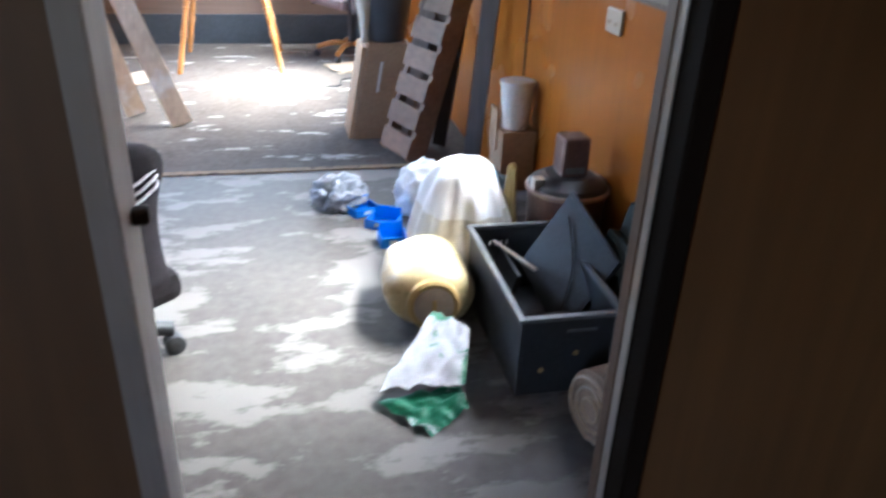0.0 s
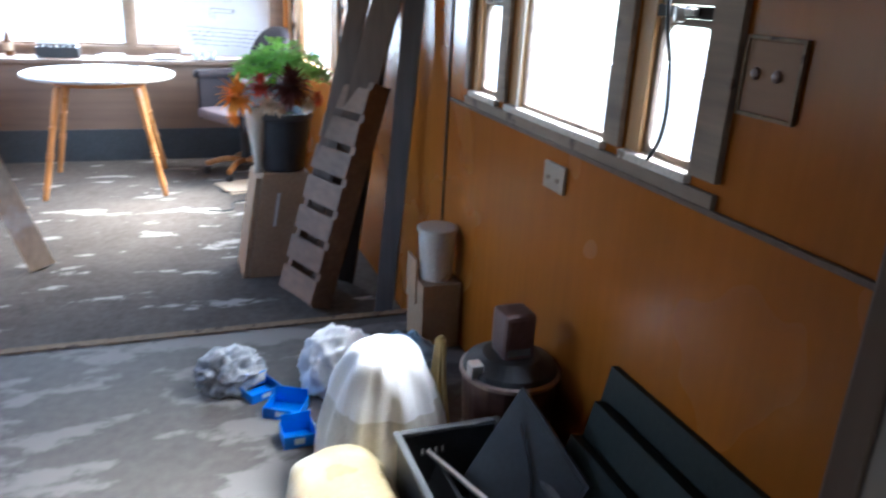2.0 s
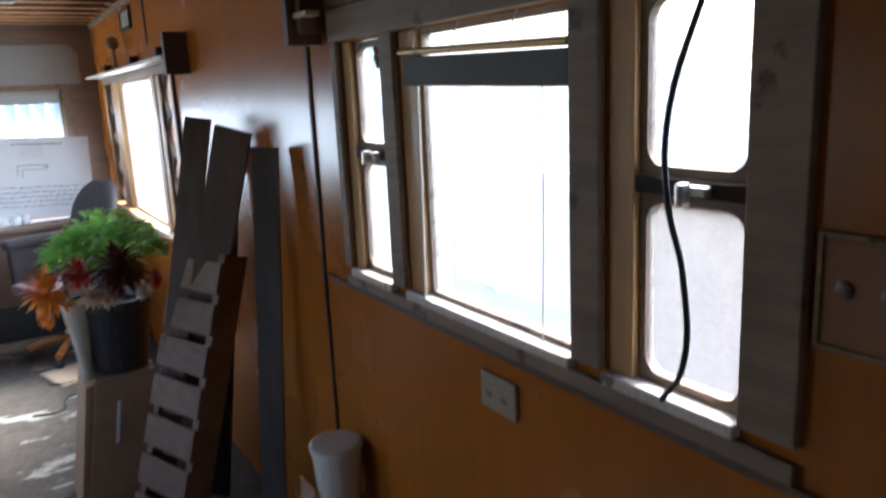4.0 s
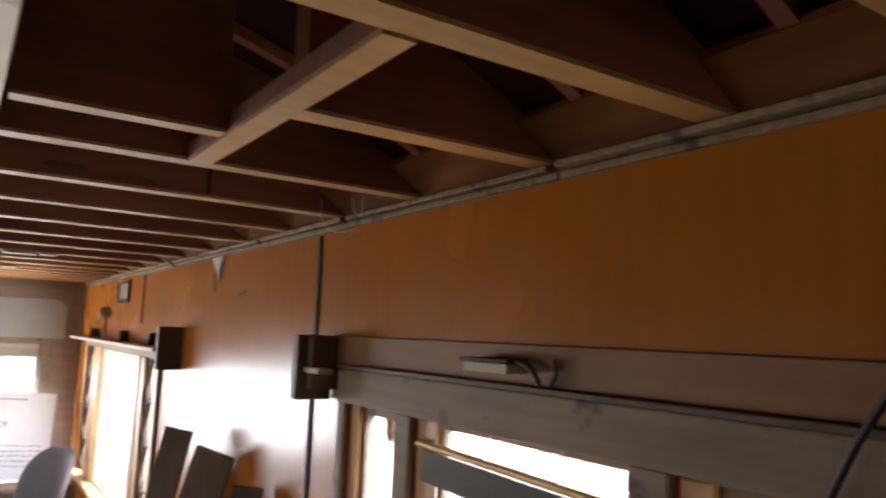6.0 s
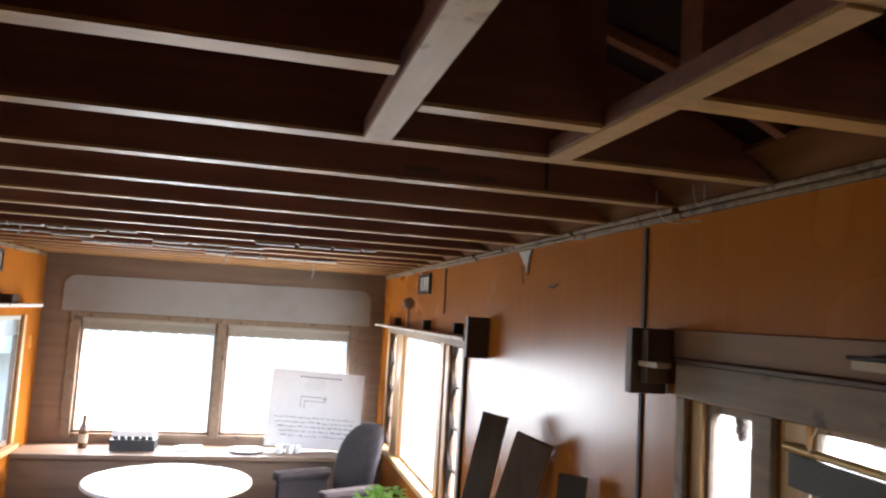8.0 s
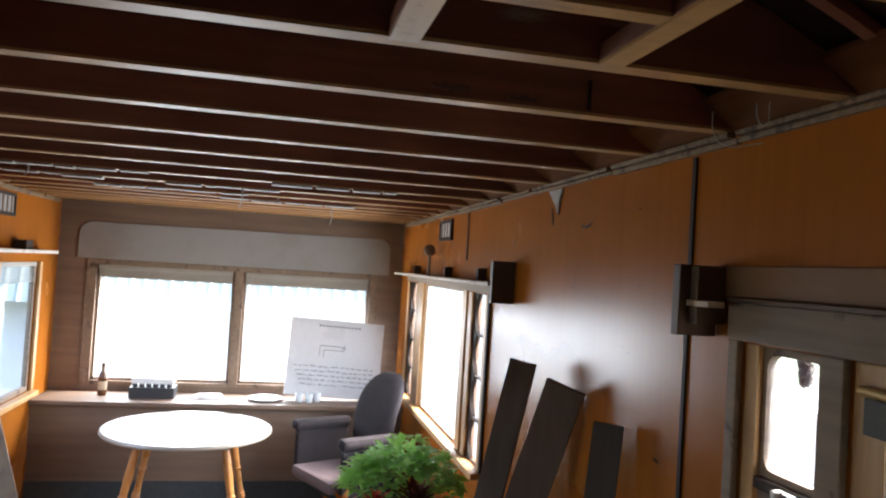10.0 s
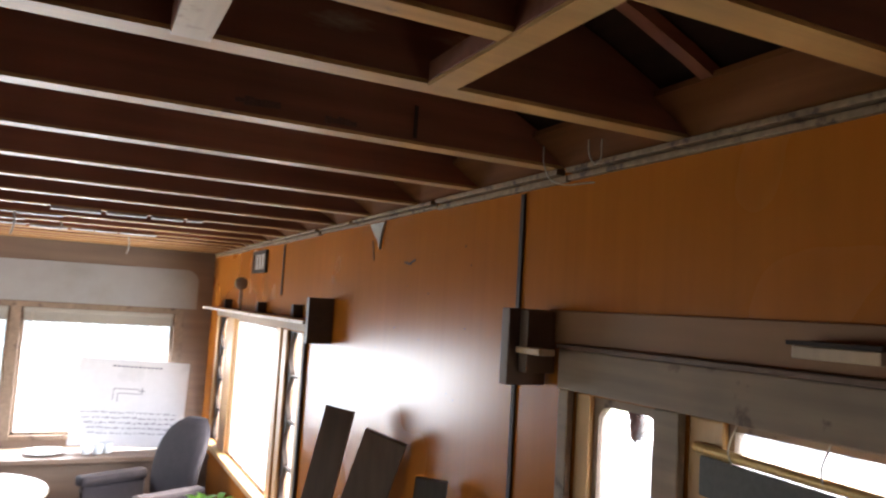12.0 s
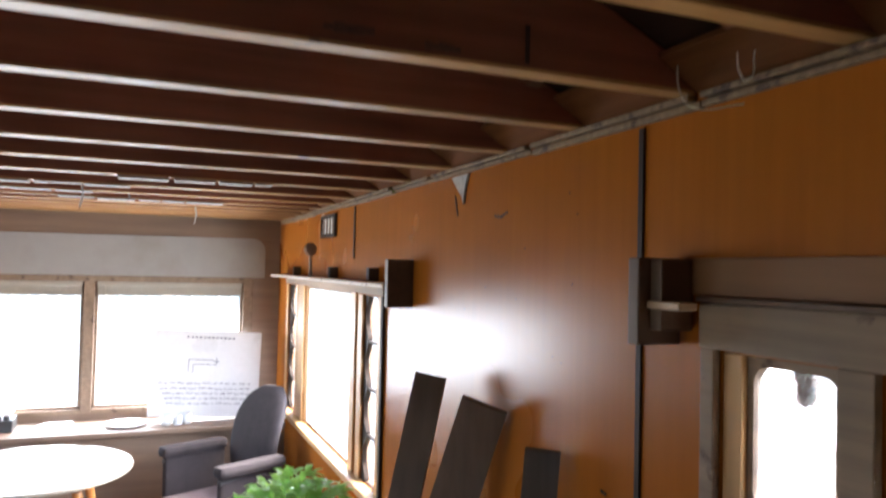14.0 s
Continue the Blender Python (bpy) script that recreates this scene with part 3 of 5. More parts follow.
shed = thing("shed", "white weatherboard shed with a pale corrugated iron roof", "shed")
TANWALL = material("tan_weathered_boards", (0.15, 0.125, 0.10), 0.8, vary=0.2, scale=3, bump=0.1)
box_part("wall", (5.2, 8.4, -3.0, 6.7, -1.2, 0.66), TANWALL, shed)
bm = bmesh.new()
corrugated(bm, (4.95, -3.3, 0.66), (0, 1, 0), (0.9, 0, 0.46), 10.2, 2.1, 0.26, 0.085)
part("roof", bm, TIN, shed, "pale ribbed iron roof")
box_part("fascia", (4.93, 4.97, -3.3, 6.9, 0.55, 0.67), WHITEWALL, shed)
WHITEPOST = material("white_post_paint", (0.66, 0.67, 0.68), 0.6, vary=0.06, scale=3)
garage = thing("garage", "pale blue white garage wall with posts", "garage")
box_part("wall", (6.4, 10.0, 7.0, 10.25, -1.2, 0.36), WHITEWALL, garage)
for y in (7.1, 9.25, 10.1):
    box_part("post", (6.30, 6.398, y, y + 0.14, -1.2, 0.34), WHITEPOST, garage, "white post")
box_part("fascia", (6.2, 10.2, 6.9, 10.35, 0.361, 0.42), WHITEWALL, garage, "pale flat roof edge")
meter = thing("meter_box", "grey meter box on a post on the grass", "meter box")
box_part("post", (4.28, 4.33, 7.18, 7.23, -1.2, 0.3), STEEL, meter)
box_part("box", (4.22, 4.39, 7.12, 7.29, 0.3, 0.58), TIN, meter, "", 0.01)
annexe = thing("house", "white house wall with a pale green iron eave", "house")
box_part("wall", (-6.0, 6.0, 11.4, 15.0, -1.2, 2.3), WHITEWALL, annexe)
bm = bmesh.new()
corrugated(bm, (-6.3, 10.9, 1.02), (1, 0, 0), (0, 0.25, 0.95), 12.4, 1.6, 0.14, 0.03)
part("roof", bm, GREENTIN, annexe, "pale green ribbed iron")

# ---- materials of the loose things ----
BLACKPL = material("black_plastic", (0.034, 0.036, 0.039), 0.42, vary=0.3, scale=14, bump=0.1)
CARD = material("brown_cardboard", (0.33, 0.21, 0.12), 0.8, vary=0.18, scale=6, bump=0.1)
DARKPLANK = material("dark_weathered_plank", (0.075, 0.062, 0.055), 0.7, vary=0.4, scale=4, grain=40, axis=2, bump=0.3, jitter=0.2)
CREAM = material("cream_tabletop_laminate", (0.37, 0.34, 0.285), 0.25, vary=0.05, scale=6, bump=0.02)
TURNED = material("varnished_turned_pine", (0.45, 0.20, 0.06), 0.3, vary=0.25, scale=9, grain=50, axis=2, bump=0.08)
CHAIRCLOTH = material("dark_grey_chair_cloth", (0.03, 0.025, 0.027), 0.9, spec=0.15, vary=0.3, scale=20, bump=0.3)
MAUVE = material("mauve_seat_cloth", (0.15, 0.11, 0.115), 0.9, vary=0.2, scale=25, bump=0.3)
PIPING = material("pale_grey_piping", (0.55, 0.55, 0.57), 0.5, vary=0.1, scale=30)
PINE = material("pale_sawn_plank", (0.36, 0.26, 0.17), 0.6, vary=0.3, scale=4, grain=40, axis=2, bump=0.25, spots=(0.5, 0.46, 0.42), spot_at=0.58, spot_scale=3, soft=0.15)
PALLETW = material("pallet_timber", (0.175, 0.107, 0.068), 0.7, vary=0.3, scale=5, grain=40, axis=1, bump=0.25, jitter=0.18)
WHITEPLASTIC = material("white_plastic_sack", (0.82, 0.82, 0.82), 0.35, vary=0.05, scale=10, bump=0.1)
GREYBAG = material("grey_thin_carrier_bag", (0.30, 0.32, 0.35), 0.28, vary=0.25, scale=12, bump=0.15)
BLUEPL = material("bright_blue_card", (0.02, 0.20, 0.70), 0.35, vary=0.12, scale=14, bump=0.03)
BLUECLOTH = material("pale_blue_cloth", (0.22, 0.36, 0.52), 0.8, vary=0.15, scale=16, bump=0.2)
STRAW = material("yellow_straw", (0.42, 0.30, 0.11), 0.8, vary=0.35, scale=6, grain=90, axis=2, bump=0.4)
AMBER = material("yellowed_translucent_plastic", (0.50, 0.40, 0.22), 0.3, vary=0.25, scale=7, bump=0.06, spots=(0.72, 0.68, 0.56), spot_at=0.56, spot_scale=5, soft=0.15)
BRASS = material("tarnished_brass", (0.50, 0.34, 0.14), 0.35, 0.35, vary=0.25, scale=18, bump=0.05)
BRONZE = material("brown_enamel_drum", (0.11, 0.062, 0.055), 0.35, 0.2, vary=0.25, scale=8, bump=0.05)
DRUMRIM = material("pale_pinkish_rim", (0.42, 0.33, 0.30), 0.35, 0.4, vary=0.2, scale=20)
BUCKET = material("off_white_tub", (0.58, 0.55, 0.48), 0.45, vary=0.12, scale=9, bump=0.04, spots=(0.38, 0.33, 0.27), spot_at=0.6, spot_scale=8)
SCREEN = material("dusty_dark_screen", (0.040, 0.045, 0.048), 0.35, spec=0.4, vary=0.25, scale=8, bump=0.02)
GREENBOARD = material("black_green_boards", (0.014, 0.019, 0.016), 0.55, spec=0.2, vary=0.3, scale=8, bump=0.08)
LEAF = material("fresh_green_leaf", (0.29, 0.52, 0.15), 0.45, vary=0.45, scale=30, bump=0.05)
LEAF_PALE = material("pale_green_leaf", (0.36, 0.58, 0.28), 0.45, vary=0.3, scale=30, bump=0.05)
for leafy in (LEAF, LEAF_PALE):
    # thin leaves let part of the light through
    nodes, link = leafy.node_tree.nodes, leafy.node_tree.links.new
    glow, both = nodes.new("ShaderNodeBsdfTranslucent"), nodes.new("ShaderNodeMixShader")
    glow.inputs["Color"].default_value = (0.45, 0.80, 0.16, 1)
    both.inputs["Fac"].default_value = 0.45
    link(nodes["Principled BSDF"].outputs[0], both.inputs[1])
    link(glow.outputs[0], both.inputs[2])
    link(both.outputs[0], nodes["Material Output"].inputs["Surface"])
PETAL_O = material("orange_petal", (0.90, 0.30, 0.02), 0.6, vary=0.25, scale=40)
PETAL_R = material("red_petal", (0.55, 0.05, 0.02), 0.6, vary=0.3, scale=40)
PETAL_B = material("dark_brown_red_petal", (0.11, 0.022, 0.014), 0.7, vary=0.35, scale=40)
PETAL_W = material("cream_petal", (0.70, 0.55, 0.38), 0.6, vary=0.2, scale=40)
VASE = material("cream_glazed_vase", (0.55, 0.50, 0.40), 0.25, vary=0.15, scale=9)
BOARDW = material("white_board_surface", (0.62, 0.62, 0.63), 0.3, vary=0.05, scale=3)
INK = material("grey_marker_ink", (0.12, 0.12, 0.16), 0.6, vary=0.2, scale=30)
PAPER = material("white_paper", (0.72, 0.72, 0.70), 0.7, vary=0.06, scale=10)
BOTTLE = material("brown_bottle_glass", (0.10, 0.035, 0.01), 0.1, vary=0.1, scale=10, spec=0.8)
CLEARISH = material("cloudy_tumbler_glass", (0.60, 0.64, 0.66), 0.12, vary=0.1, scale=10)
GREENPRINT = material("green_printed_packet", (0.03, 0.22, 0.12), 0.4, vary=0.3, scale=12, spots=(0.5, 0.55, 0.55), spot_at=0.6, spot_scale=10)
WHITEPRINT = material("white_printed_packet", (0.66, 0.67, 0.72), 0.4, vary=0.12, scale=8, spots=(0.12, 0.34, 0.22), spot_at=0.545, spot_scale=11, bump=0.1)
WHITEENAMEL = material("white_enamel", (0.72, 0.74, 0.76), 0.3, vary=0.05, scale=5)
CABLE = material("black_cable", (0.012, 0.012, 0.013), 0.5, vary=0.2, scale=30)
WIRE = material("pale_wire", (0.40, 0.36, 0.29), 0.5, vary=0.2, scale=30)
BLINDW = material("dusty_cream_blind", (0.30, 0.275, 0.23), 0.6, vary=0.15, scale=10)
BLINDD = material("dark_blind_cloth", (0.06, 0.058, 0.055), 0.7, vary=0.25, scale=12, bump=0.1)
TANMAT = material("tan_woven_mat", (0.26, 0.20, 0.15), 0.85, vary=0.35, scale=14, bump=0.4)
PEELING = material("peeling_grey_paint", (0.34, 0.32, 0.29), 0.7, vary=0.4, scale=8, bump=0.4)
TAN_CARD = material("loose_tan_card", (0.46, 0.36, 0.25), 0.8, vary=0.12, scale=6)


def beam(bm, a, b, w, d, up=(0, 0, 1), bevel=0.002):
    """A straight board from a to b, w wide along 'up x run' and d thick."""
    a, b = Vector(a), Vector(b)
    run = (b - a).normalized()
    side = run.cross(Vector(up)).normalized()
    face = side.cross(run)
    made = bx(bm, -w / 2, w / 2, -d / 2, d / 2, 0, (b - a).length, 0)
    m = Matrix((side, face, run)).transposed().to_4x4()
    m.translation = a
    for v in made:
        v.co = m @ v.co


def crumple(bm, centre, size, amount, seed, sub=4, flat=True, freq=4.0):
    """A crumpled soft body: a ball with sharp folds, flattened where it rests."""
    made = bmesh.ops.create_icosphere(bm, subdivisions=sub, radius=1.0)["verts"]
    c, s = Vector(centre), Vector(size)
    off = Vector((seed * 3.1, seed * 1.7, seed * 0.9))
    for v in made:
        p = v.co.copy()
        fold = 1 - abs(noise.noise(p * freq * 0.5 + off)) * 2
        k = 1 + amount * (fold - 0.6) + amount * 0.35 * noise.noise(p * freq * 2 + off)
        q = Vector((p.x * s.x, p.y * s.y, p.z * s.z)) * k
        if flat:
            q.z = max(q.z, -s.z * 0.55)
        v.co = c + q
    return made


def rest(ob, z):
    """Sets a top-level mesh down so that its lowest point lies at z."""
    ob.location.z += z - min((ob.matrix_world @ v.co).z for v in ob.data.vertices)


# ---- loose timber ----
GREYPLANK = material("grey_brown_weathered_plank", (0.115, 0.075, 0.052), 0.55, spec=0.4, vary=0.3, scale=4, grain=40, axis=2, bump=0.25, jitter=0.12)


def leaning_plank(a, b, w, d, mat, label, up=(1, 0, 0.3), group="leaning planks"):
    bm = bmesh.new()
    beam(bm, a, b, w, d, up)
    return tagged(part("plank", bm, mat), label, "plank", group)


leaning_plank((1.27, 4.60, -0.17), (1.60, 4.64, 1.345), 0.092, 0.024, GREYPLANK, "dark weathered plank leaning upright against the plywood wall", (-0.55, -0.83, 0))
leaning_plank((1.52, 4.66, -0.17), (1.665, 4.50, 1.235), 0.075, 0.02, DARKWOOD, "black plank leaning upright behind other planks", (-0.55, -0.83, 0))
leaning_plank((1.375, 4.80, -0.17), (1.645, 4.36, 1.305), 0.125, 0.024, GREYPLANK, "wide dark weathered plank leaning beside a pallet", (-0.55, -0.83, 0))
leaning_plank((1.56, 4.10, -0.17), (1.65, 4.06, 1.255), 0.08, 0.02, DARKPLANK, "short dark plank leaning against the plywood wall", (-0.55, -0.83, 0))
leaning_plank((0.065, 5.17, -0.168), (-0.745, 5.94, 1.72), 0.12, 0.04, PINE, "long pale sawn plank leaning against the west wall", (0.3, -1, 0.2))
leaning_plank((-0.225, 5.40, -0.168), (-0.765, 5.83, 1.52), 0.115, 0.035, PINE, "pale sawn plank leaning against the west wall", (0.3, -1, 0.2))

pallet = thing("pallet", "brown slatted timber pallet leaning on planks by the wall", "pallet")
PU, PN = Vector((-0.35, 0.937, 0)), Vector((0.937, 0.35, 0))
PV = (PN * 0.31 + Vector((0, 0, 0.954))).normalized()
PT = PU.cross(PV) * -1 if PU.cross(PV).dot(PN) < 0 else PU.cross(PV)
pallet_pose = Matrix((PU, PT, PV)).transposed().to_4x4()
pallet_pose.translation = Vector((1.283, 4.320, LOW + 0.032))
pieces = [("stringer", (0.0, 0.036, 0.0, 0.100, 0.0, 1.06)), ("stringer", (0.255, 0.29, 0.0, 0.100, 0.0, 1.06))]
pieces += [("slat", (-0.004, 0.294, -0.017, -0.001, 0.012 + 0.150 * k, 0.126 + 0.150 * k)) for k in range(7)]
for nm, dims in pieces:
    bm = bmesh.new()
    bx(bm, *dims, 0.002)
    bm.transform(pallet_pose)
    part(nm, bm, PALLETW, pallet)

# ---- carton with the flower pot ----
carton = thing("carton", "slumped brown cardboard carton standing on the lower floor", "carton")
for nm, dims, mat, lab in (("body", (1.052, 1.275, 4.82, 5.12, LOW, 0.371, 0.004), CARD, ""), ("side_panel", (1.022, 1.048, 4.83, 5.10, LOW, 0.345, 0.002), CARD, "loose folded side"), ("flap", (1.058, 1.268, 4.812, 4.817, 0.20, 0.366, 0.001), CARD, "folded end flap"), ("tape", (1.135, 1.148, 4.8090, 4.8115, 0.10, 0.27), PAPER, "torn pale tape")):
    bm = bmesh.new()
    bx(bm, *dims)
    for v in bm.verts:
        v.co.x += 0.16 * (v.co.z - LOW)
    part(nm, bm, mat, carton, lab)

flowers = thing("flower_pot", "black plastic pot of orange and red artificial flowers", "flower pot")
bm = bmesh.new()
lathe(bm, [(0.105, 0.373), (0.112, 0.38), (0.150, 0.63), (0.158, 0.635), (0.158, 0.665), (0.148, 0.667), (0.14, 0.63)], 32, Matrix.Translation((1.245, 4.93, 0)))
part("pot", bm, BLACKPL, flowers, smooth=False)
bm = bmesh.new()
lathe(bm, [(0.128, 0.625), (0.01, 0.64)], 24, Matrix.Translation((1.245, 4.93, 0)))
part("soil", bm, DARKWOOD, flowers)
random.seed(11)


def leaf_blade(bm, base, direction, length, width, droop=0.2):
    d = Vector(direction).normalized()
    side = d.cross(Vector((0, 0, 1)))
    side = side.normalized() if side.length > 0.05 else Vector((1, 0, 0))
    up = side.cross(d)
    p = Vector(base)
    vs = [bm.verts.new(p)]
    for t, w, h in ((0.35, 0.5, 0.10), (0.7, 0.42, 0.10)):
        c = p + d * length * t + up * length * h - Vector((0, 0, droop * length * t * t))
        vs += [bm.verts.new(c - side * width * w), bm.verts.new(c - up * width * 0.12), bm.verts.new(c + side * width * w)]
    tip = bm.verts.new(p + d * length - Vector((0, 0, droop * length)))
    bm.faces.new((vs[0], vs[1], vs[2]))
    bm.faces.new((vs[0], vs[2], vs[3]))
    bm.faces.new((vs[1], vs[4], vs[5], vs[2]))
    bm.faces.new((vs[2], vs[5], vs[6], vs[3]))
    bm.faces.new((vs[4], tip, vs[5]))
    bm.faces.new((vs[5], tip, vs[6]))


for mat, count, nm in ((LEAF, 620, "foliage"), (LEAF_PALE, 170, "pale_foliage")):
    bm = bmesh.new()
    for _ in range(count):
        a, r = random.uniform(0, 2 * math.pi), math.sqrt(random.random()) * 0.20
        x, y = 1.265 + r * math.cos(a) * 1.05, 4.99 + r * math.sin(a) * 0.9
        z = 0.80 + (1 - (r / 0.21) ** 2) * 0.17 * random.uniform(0.35, 1.1) + random.uniform(-0.03, 0.03) + (0.02 if nm != "foliage" else 0)
        leaf_blade(bm, (x, y, z), (math.cos(a) + random.uniform(-0.8, 0.8), math.sin(a) + random.uniform(-0.8, 0.8), random.uniform(-0.2, 0.9)), random.uniform(0.038, 0.072), random.uniform(0.020, 0.036))
    part(nm, bm, mat, flowers)


def blossom(centre, facing, radius, mat, name, rows=3, petals=16):
    bm = bmesh.new()
    f = Vector(facing).normalized()
    q = f.to_track_quat("Z", "Y").to_matrix()
    for k in range(rows):
        for i in range(petals):
            a = 2 * math.pi * (i + 0.5 * (k % 2)) / petals + random.uniform(-0.1, 0.1)
            tilt = 0.15 + 0.38 * k
            d = q @ Vector((math.cos(a) * math.cos(tilt), math.sin(a) * math.cos(tilt), math.sin(tilt)))
            leaf_blade(bm, Vector(centre) + d * radius * 0.08, d, radius * (1 - 0.2 * k) * random.uniform(0.85, 1.1), radius * 0.30, 0.05)
    for v in bmesh.ops.create_icosphere(bm, subdivisions=1, radius=radius * 0.2)["verts"]:
        v.co += Vector(centre) + f * radius * 0.12
    part(name, bm, mat, flowers)


blossom((1.03, 4.78, 0.755), (-0.4, -1, 0.3), 0.105, PETAL_O, "orange_flower")
blossom((1.02, 4.85, 0.65), (-1, -0.6, 0.1), 0.055, PETAL_O, "orange_flower")
blossom((1.135, 4.76, 0.81), (-0.2, -1, 0.5), 0.068, PETAL_R, "red_flower")
blossom((1.27, 4.75, 0.80), (0.0, -1, 0.45), 0.112, PETAL_B, "dark_flower", 4, 20)
blossom((1.165, 4.75, 0.725), (-0.1, -1, 0.2), 0.055, PETAL_W, "cream_flower")
blossom((1.35, 4.75, 0.715), (0.1, -1, 0.2), 0.045, PETAL_W, "cream_flower")
blossom((1.40, 4.79, 0.74), (0.4, -1, 0.3), 0.045, PETAL_R, "red_flower")
blossom((1.22, 4.75, 0.70), (0, -1, 0.1), 0.04, PETAL_W, "cream_flower")

vase = thing("vase", "slim cream vase standing on a brown carton", "vase")
bm = bmesh.new()
lathe(bm, [(0.022, 0.321), (0.026, 0.325), (0.02, 0.36), (0.03, 0.45), (0.048, 0.56), (0.055, 0.63), (0.05, 0.632), (0.04, 0.56)], 24, Matrix.Translation((1.120, 4.855, 0.0495)))
part("body", bm, VASE, vase, smooth=True)

# ---- the far end: table, chair, ledge clutter ----
table = thing("round_table", "round cream-topped table on turned pine legs", "table", pose(0.29, 6.855, LOW))
bm = bmesh.new()
lathe(bm, [(0.462, 0.760), (0.484, 0.763), (0.490, 0.773), (0.486, 0.784), (0.475, 0.787)], 72)
part("tabletop", bm, CREAM, table, "cream laminate round top")
bm = bmesh.new()
lathe(bm, [(0.30, 0.715), (0.31, 0.759)], 40)
part("apron", bm, TURNED, table)
for sx in (-1, 1):
    for sy in (-1, 1):
        bm = bmesh.new()
        foot, head = Vector((sx * 0.372, sy * 0.39, 0.0)), Vector((sx * 0.24, sy * 0.26, 0.715))
        run = head - foot
        m = run.to_track_quat("Z", "Y").to_matrix().to_4x4()
        m.translation = foot
        ln = run.length
        prof = [(0.013, 0), (0.018, 0.01), (0.016, 0.05), (0.021, 0.08), (0.024, 0.085), (0.021, 0.09), (0.019, 0.17), (0.020, 0.27), (0.026, 0.275), (0.026, 0.287), (0.020, 0.293), (0.027, 0.305), (0.020, 0.315), (0.019, 0.43), (0.020, 0.47), (0.027, 0.48), (0.020, 0.49), (0.024, 0.60), (0.022, ln)]
        lathe(bm, prof, 16, m)
        part("leg", bm, TURNED, table, smooth=False)


def office_chair(name, label, m, cloth, seat_cloth, lift=0.0, piping=False, back_h=0.60):
    """A padded swivel chair facing its local -y, standing on a five-legged base."""
    root = thing(name, label, "chair", m, "office chairs")
    bm = bmesh.new()
    bx(bm, -0.25, 0.25, -0.25, 0.23, 0.42 + lift, 0.50 + lift, 0.032)
    part("seat", bm, seat_cloth, root)
    bm = bmesh.new()
    n, rows = 14, 16
    grid = []
    for j in range(rows + 1):
        v = j / rows
        z = 0.50 + lift + back_h * v
        half = 0.235 * (1 - 0.12 * (1 - v)) * math.sqrt(max(0.05, 1 - max(0, (v - 0.62) / 0.40) ** 2.4))
        ring = []
        for i in range(n):
            a = 2 * math.pi * i / n
            ring.append(bm.verts.new((half * math.copysign(abs(math.cos(a)) ** 0.6, math.cos(a)), 0.235 + 0.10 * v * v - 0.05 * math.sin(math.pi * v) + 0.055 * math.copysign(abs(math.sin(a)) ** 0.8, math.sin(a)) * (1 - 0.3 * v), z)))
        grid.append(ring)
    for a, b in zip(grid, grid[1:]):
        for i in range(n):
            bm.faces.new((a[i], a[(i + 1) % n], b[(i + 1) % n], b[i]))
    bm.faces.new(grid[0])
    bm.faces.new(grid[-1])
    back = part("backrest", bm, cloth, root, smooth=True)
    for s in (() if piping else (-1, 1)):
        pts = [(s * 0.27, 0.17, 0.46 + lift), (s * 0.30, 0.15, 0.62 + lift), (s * 0.30, 0.06, 0.685 + lift), (s * 0.30, -0.20, 0.68 + lift)]
        tube("arm_post", pts, 0.018, BLACKPL, root)
        bm = bmesh.new()
        bx(bm, s * 0.30 - 0.045, s * 0.30 + 0.045, -0.22, 0.20, 0.705 + lift, 0.770 + lift, 0.026)
        part("armrest", bm, cloth, root)
        bm = bmesh.new()
        bx(bm, s * 0.295 - 0.022, s * 0.295 + 0.022, -0.20, 0.19, 0.40 + lift, 0.71 + lift, 0.014)
        part("side_panel", bm, cloth, root)
    bm = bmesh.new()
    lathe(bm, [(0.03, 0.09), (0.03, 0.36 + lift), (0.05, 0.38 + lift), (0.07, 0.42 + lift)], 16)
    part("column", bm, BLACKPL, root)
    for k in range(5):
        a = 2 * math.pi * k / 5 + 0.3
        d = Vector((math.cos(a), math.sin(a), 0))
        leg = tube("base_leg", [(d * 0.02)[:2] + (0.11,), (d * 0.15)[:2] + (0.115,), (d * 0.29)[:2] + (0.075,)], 0.022, TURNED if not piping else BLACKPL, root)
        bm = bmesh.new()
        lathe(bm, [(0.012, -0.022), (0.028, -0.018), (0.028, 0.018), (0.012, 0.022)], 14, Matrix.Translation((d.x * 0.29, d.y * 0.29, 0.028)) @ Matrix.Rotation(radians(90), 4, "X") @ Matrix.Rotation(a, 4, "Y"))
        part("caster", bm, BLACKPL, root)
    if piping:
        for k in range(3):
            z = 0.50 + lift + back_h * 0.52 + 0.02 * k
            pts = [(-0.205, 0.245, z + 0.055), (-0.18, 0.283, z + 0.05), (0.0, 0.293, z), (0.20, 0.285, z - 0.06), (0.222, 0.235, z - 0.065)]
            tube("piping", pts, 0.004, PIPING, back, "pale piping")
    return root


office_chair("office_chair", "dark grey padded swivel chair with wooden star base", pose(1.25, 7.02, LOW, 0, 0, -64), CHAIRCLOTH, MAUVE)
office_chair("office_chair", "dark grey swivel chair with pale piped backrest", pose(0.062, 2.39, 0.0, 0, 0, -140), CHAIRCLOTH, CHAIRCLOTH, -0.185, True, 0.39)

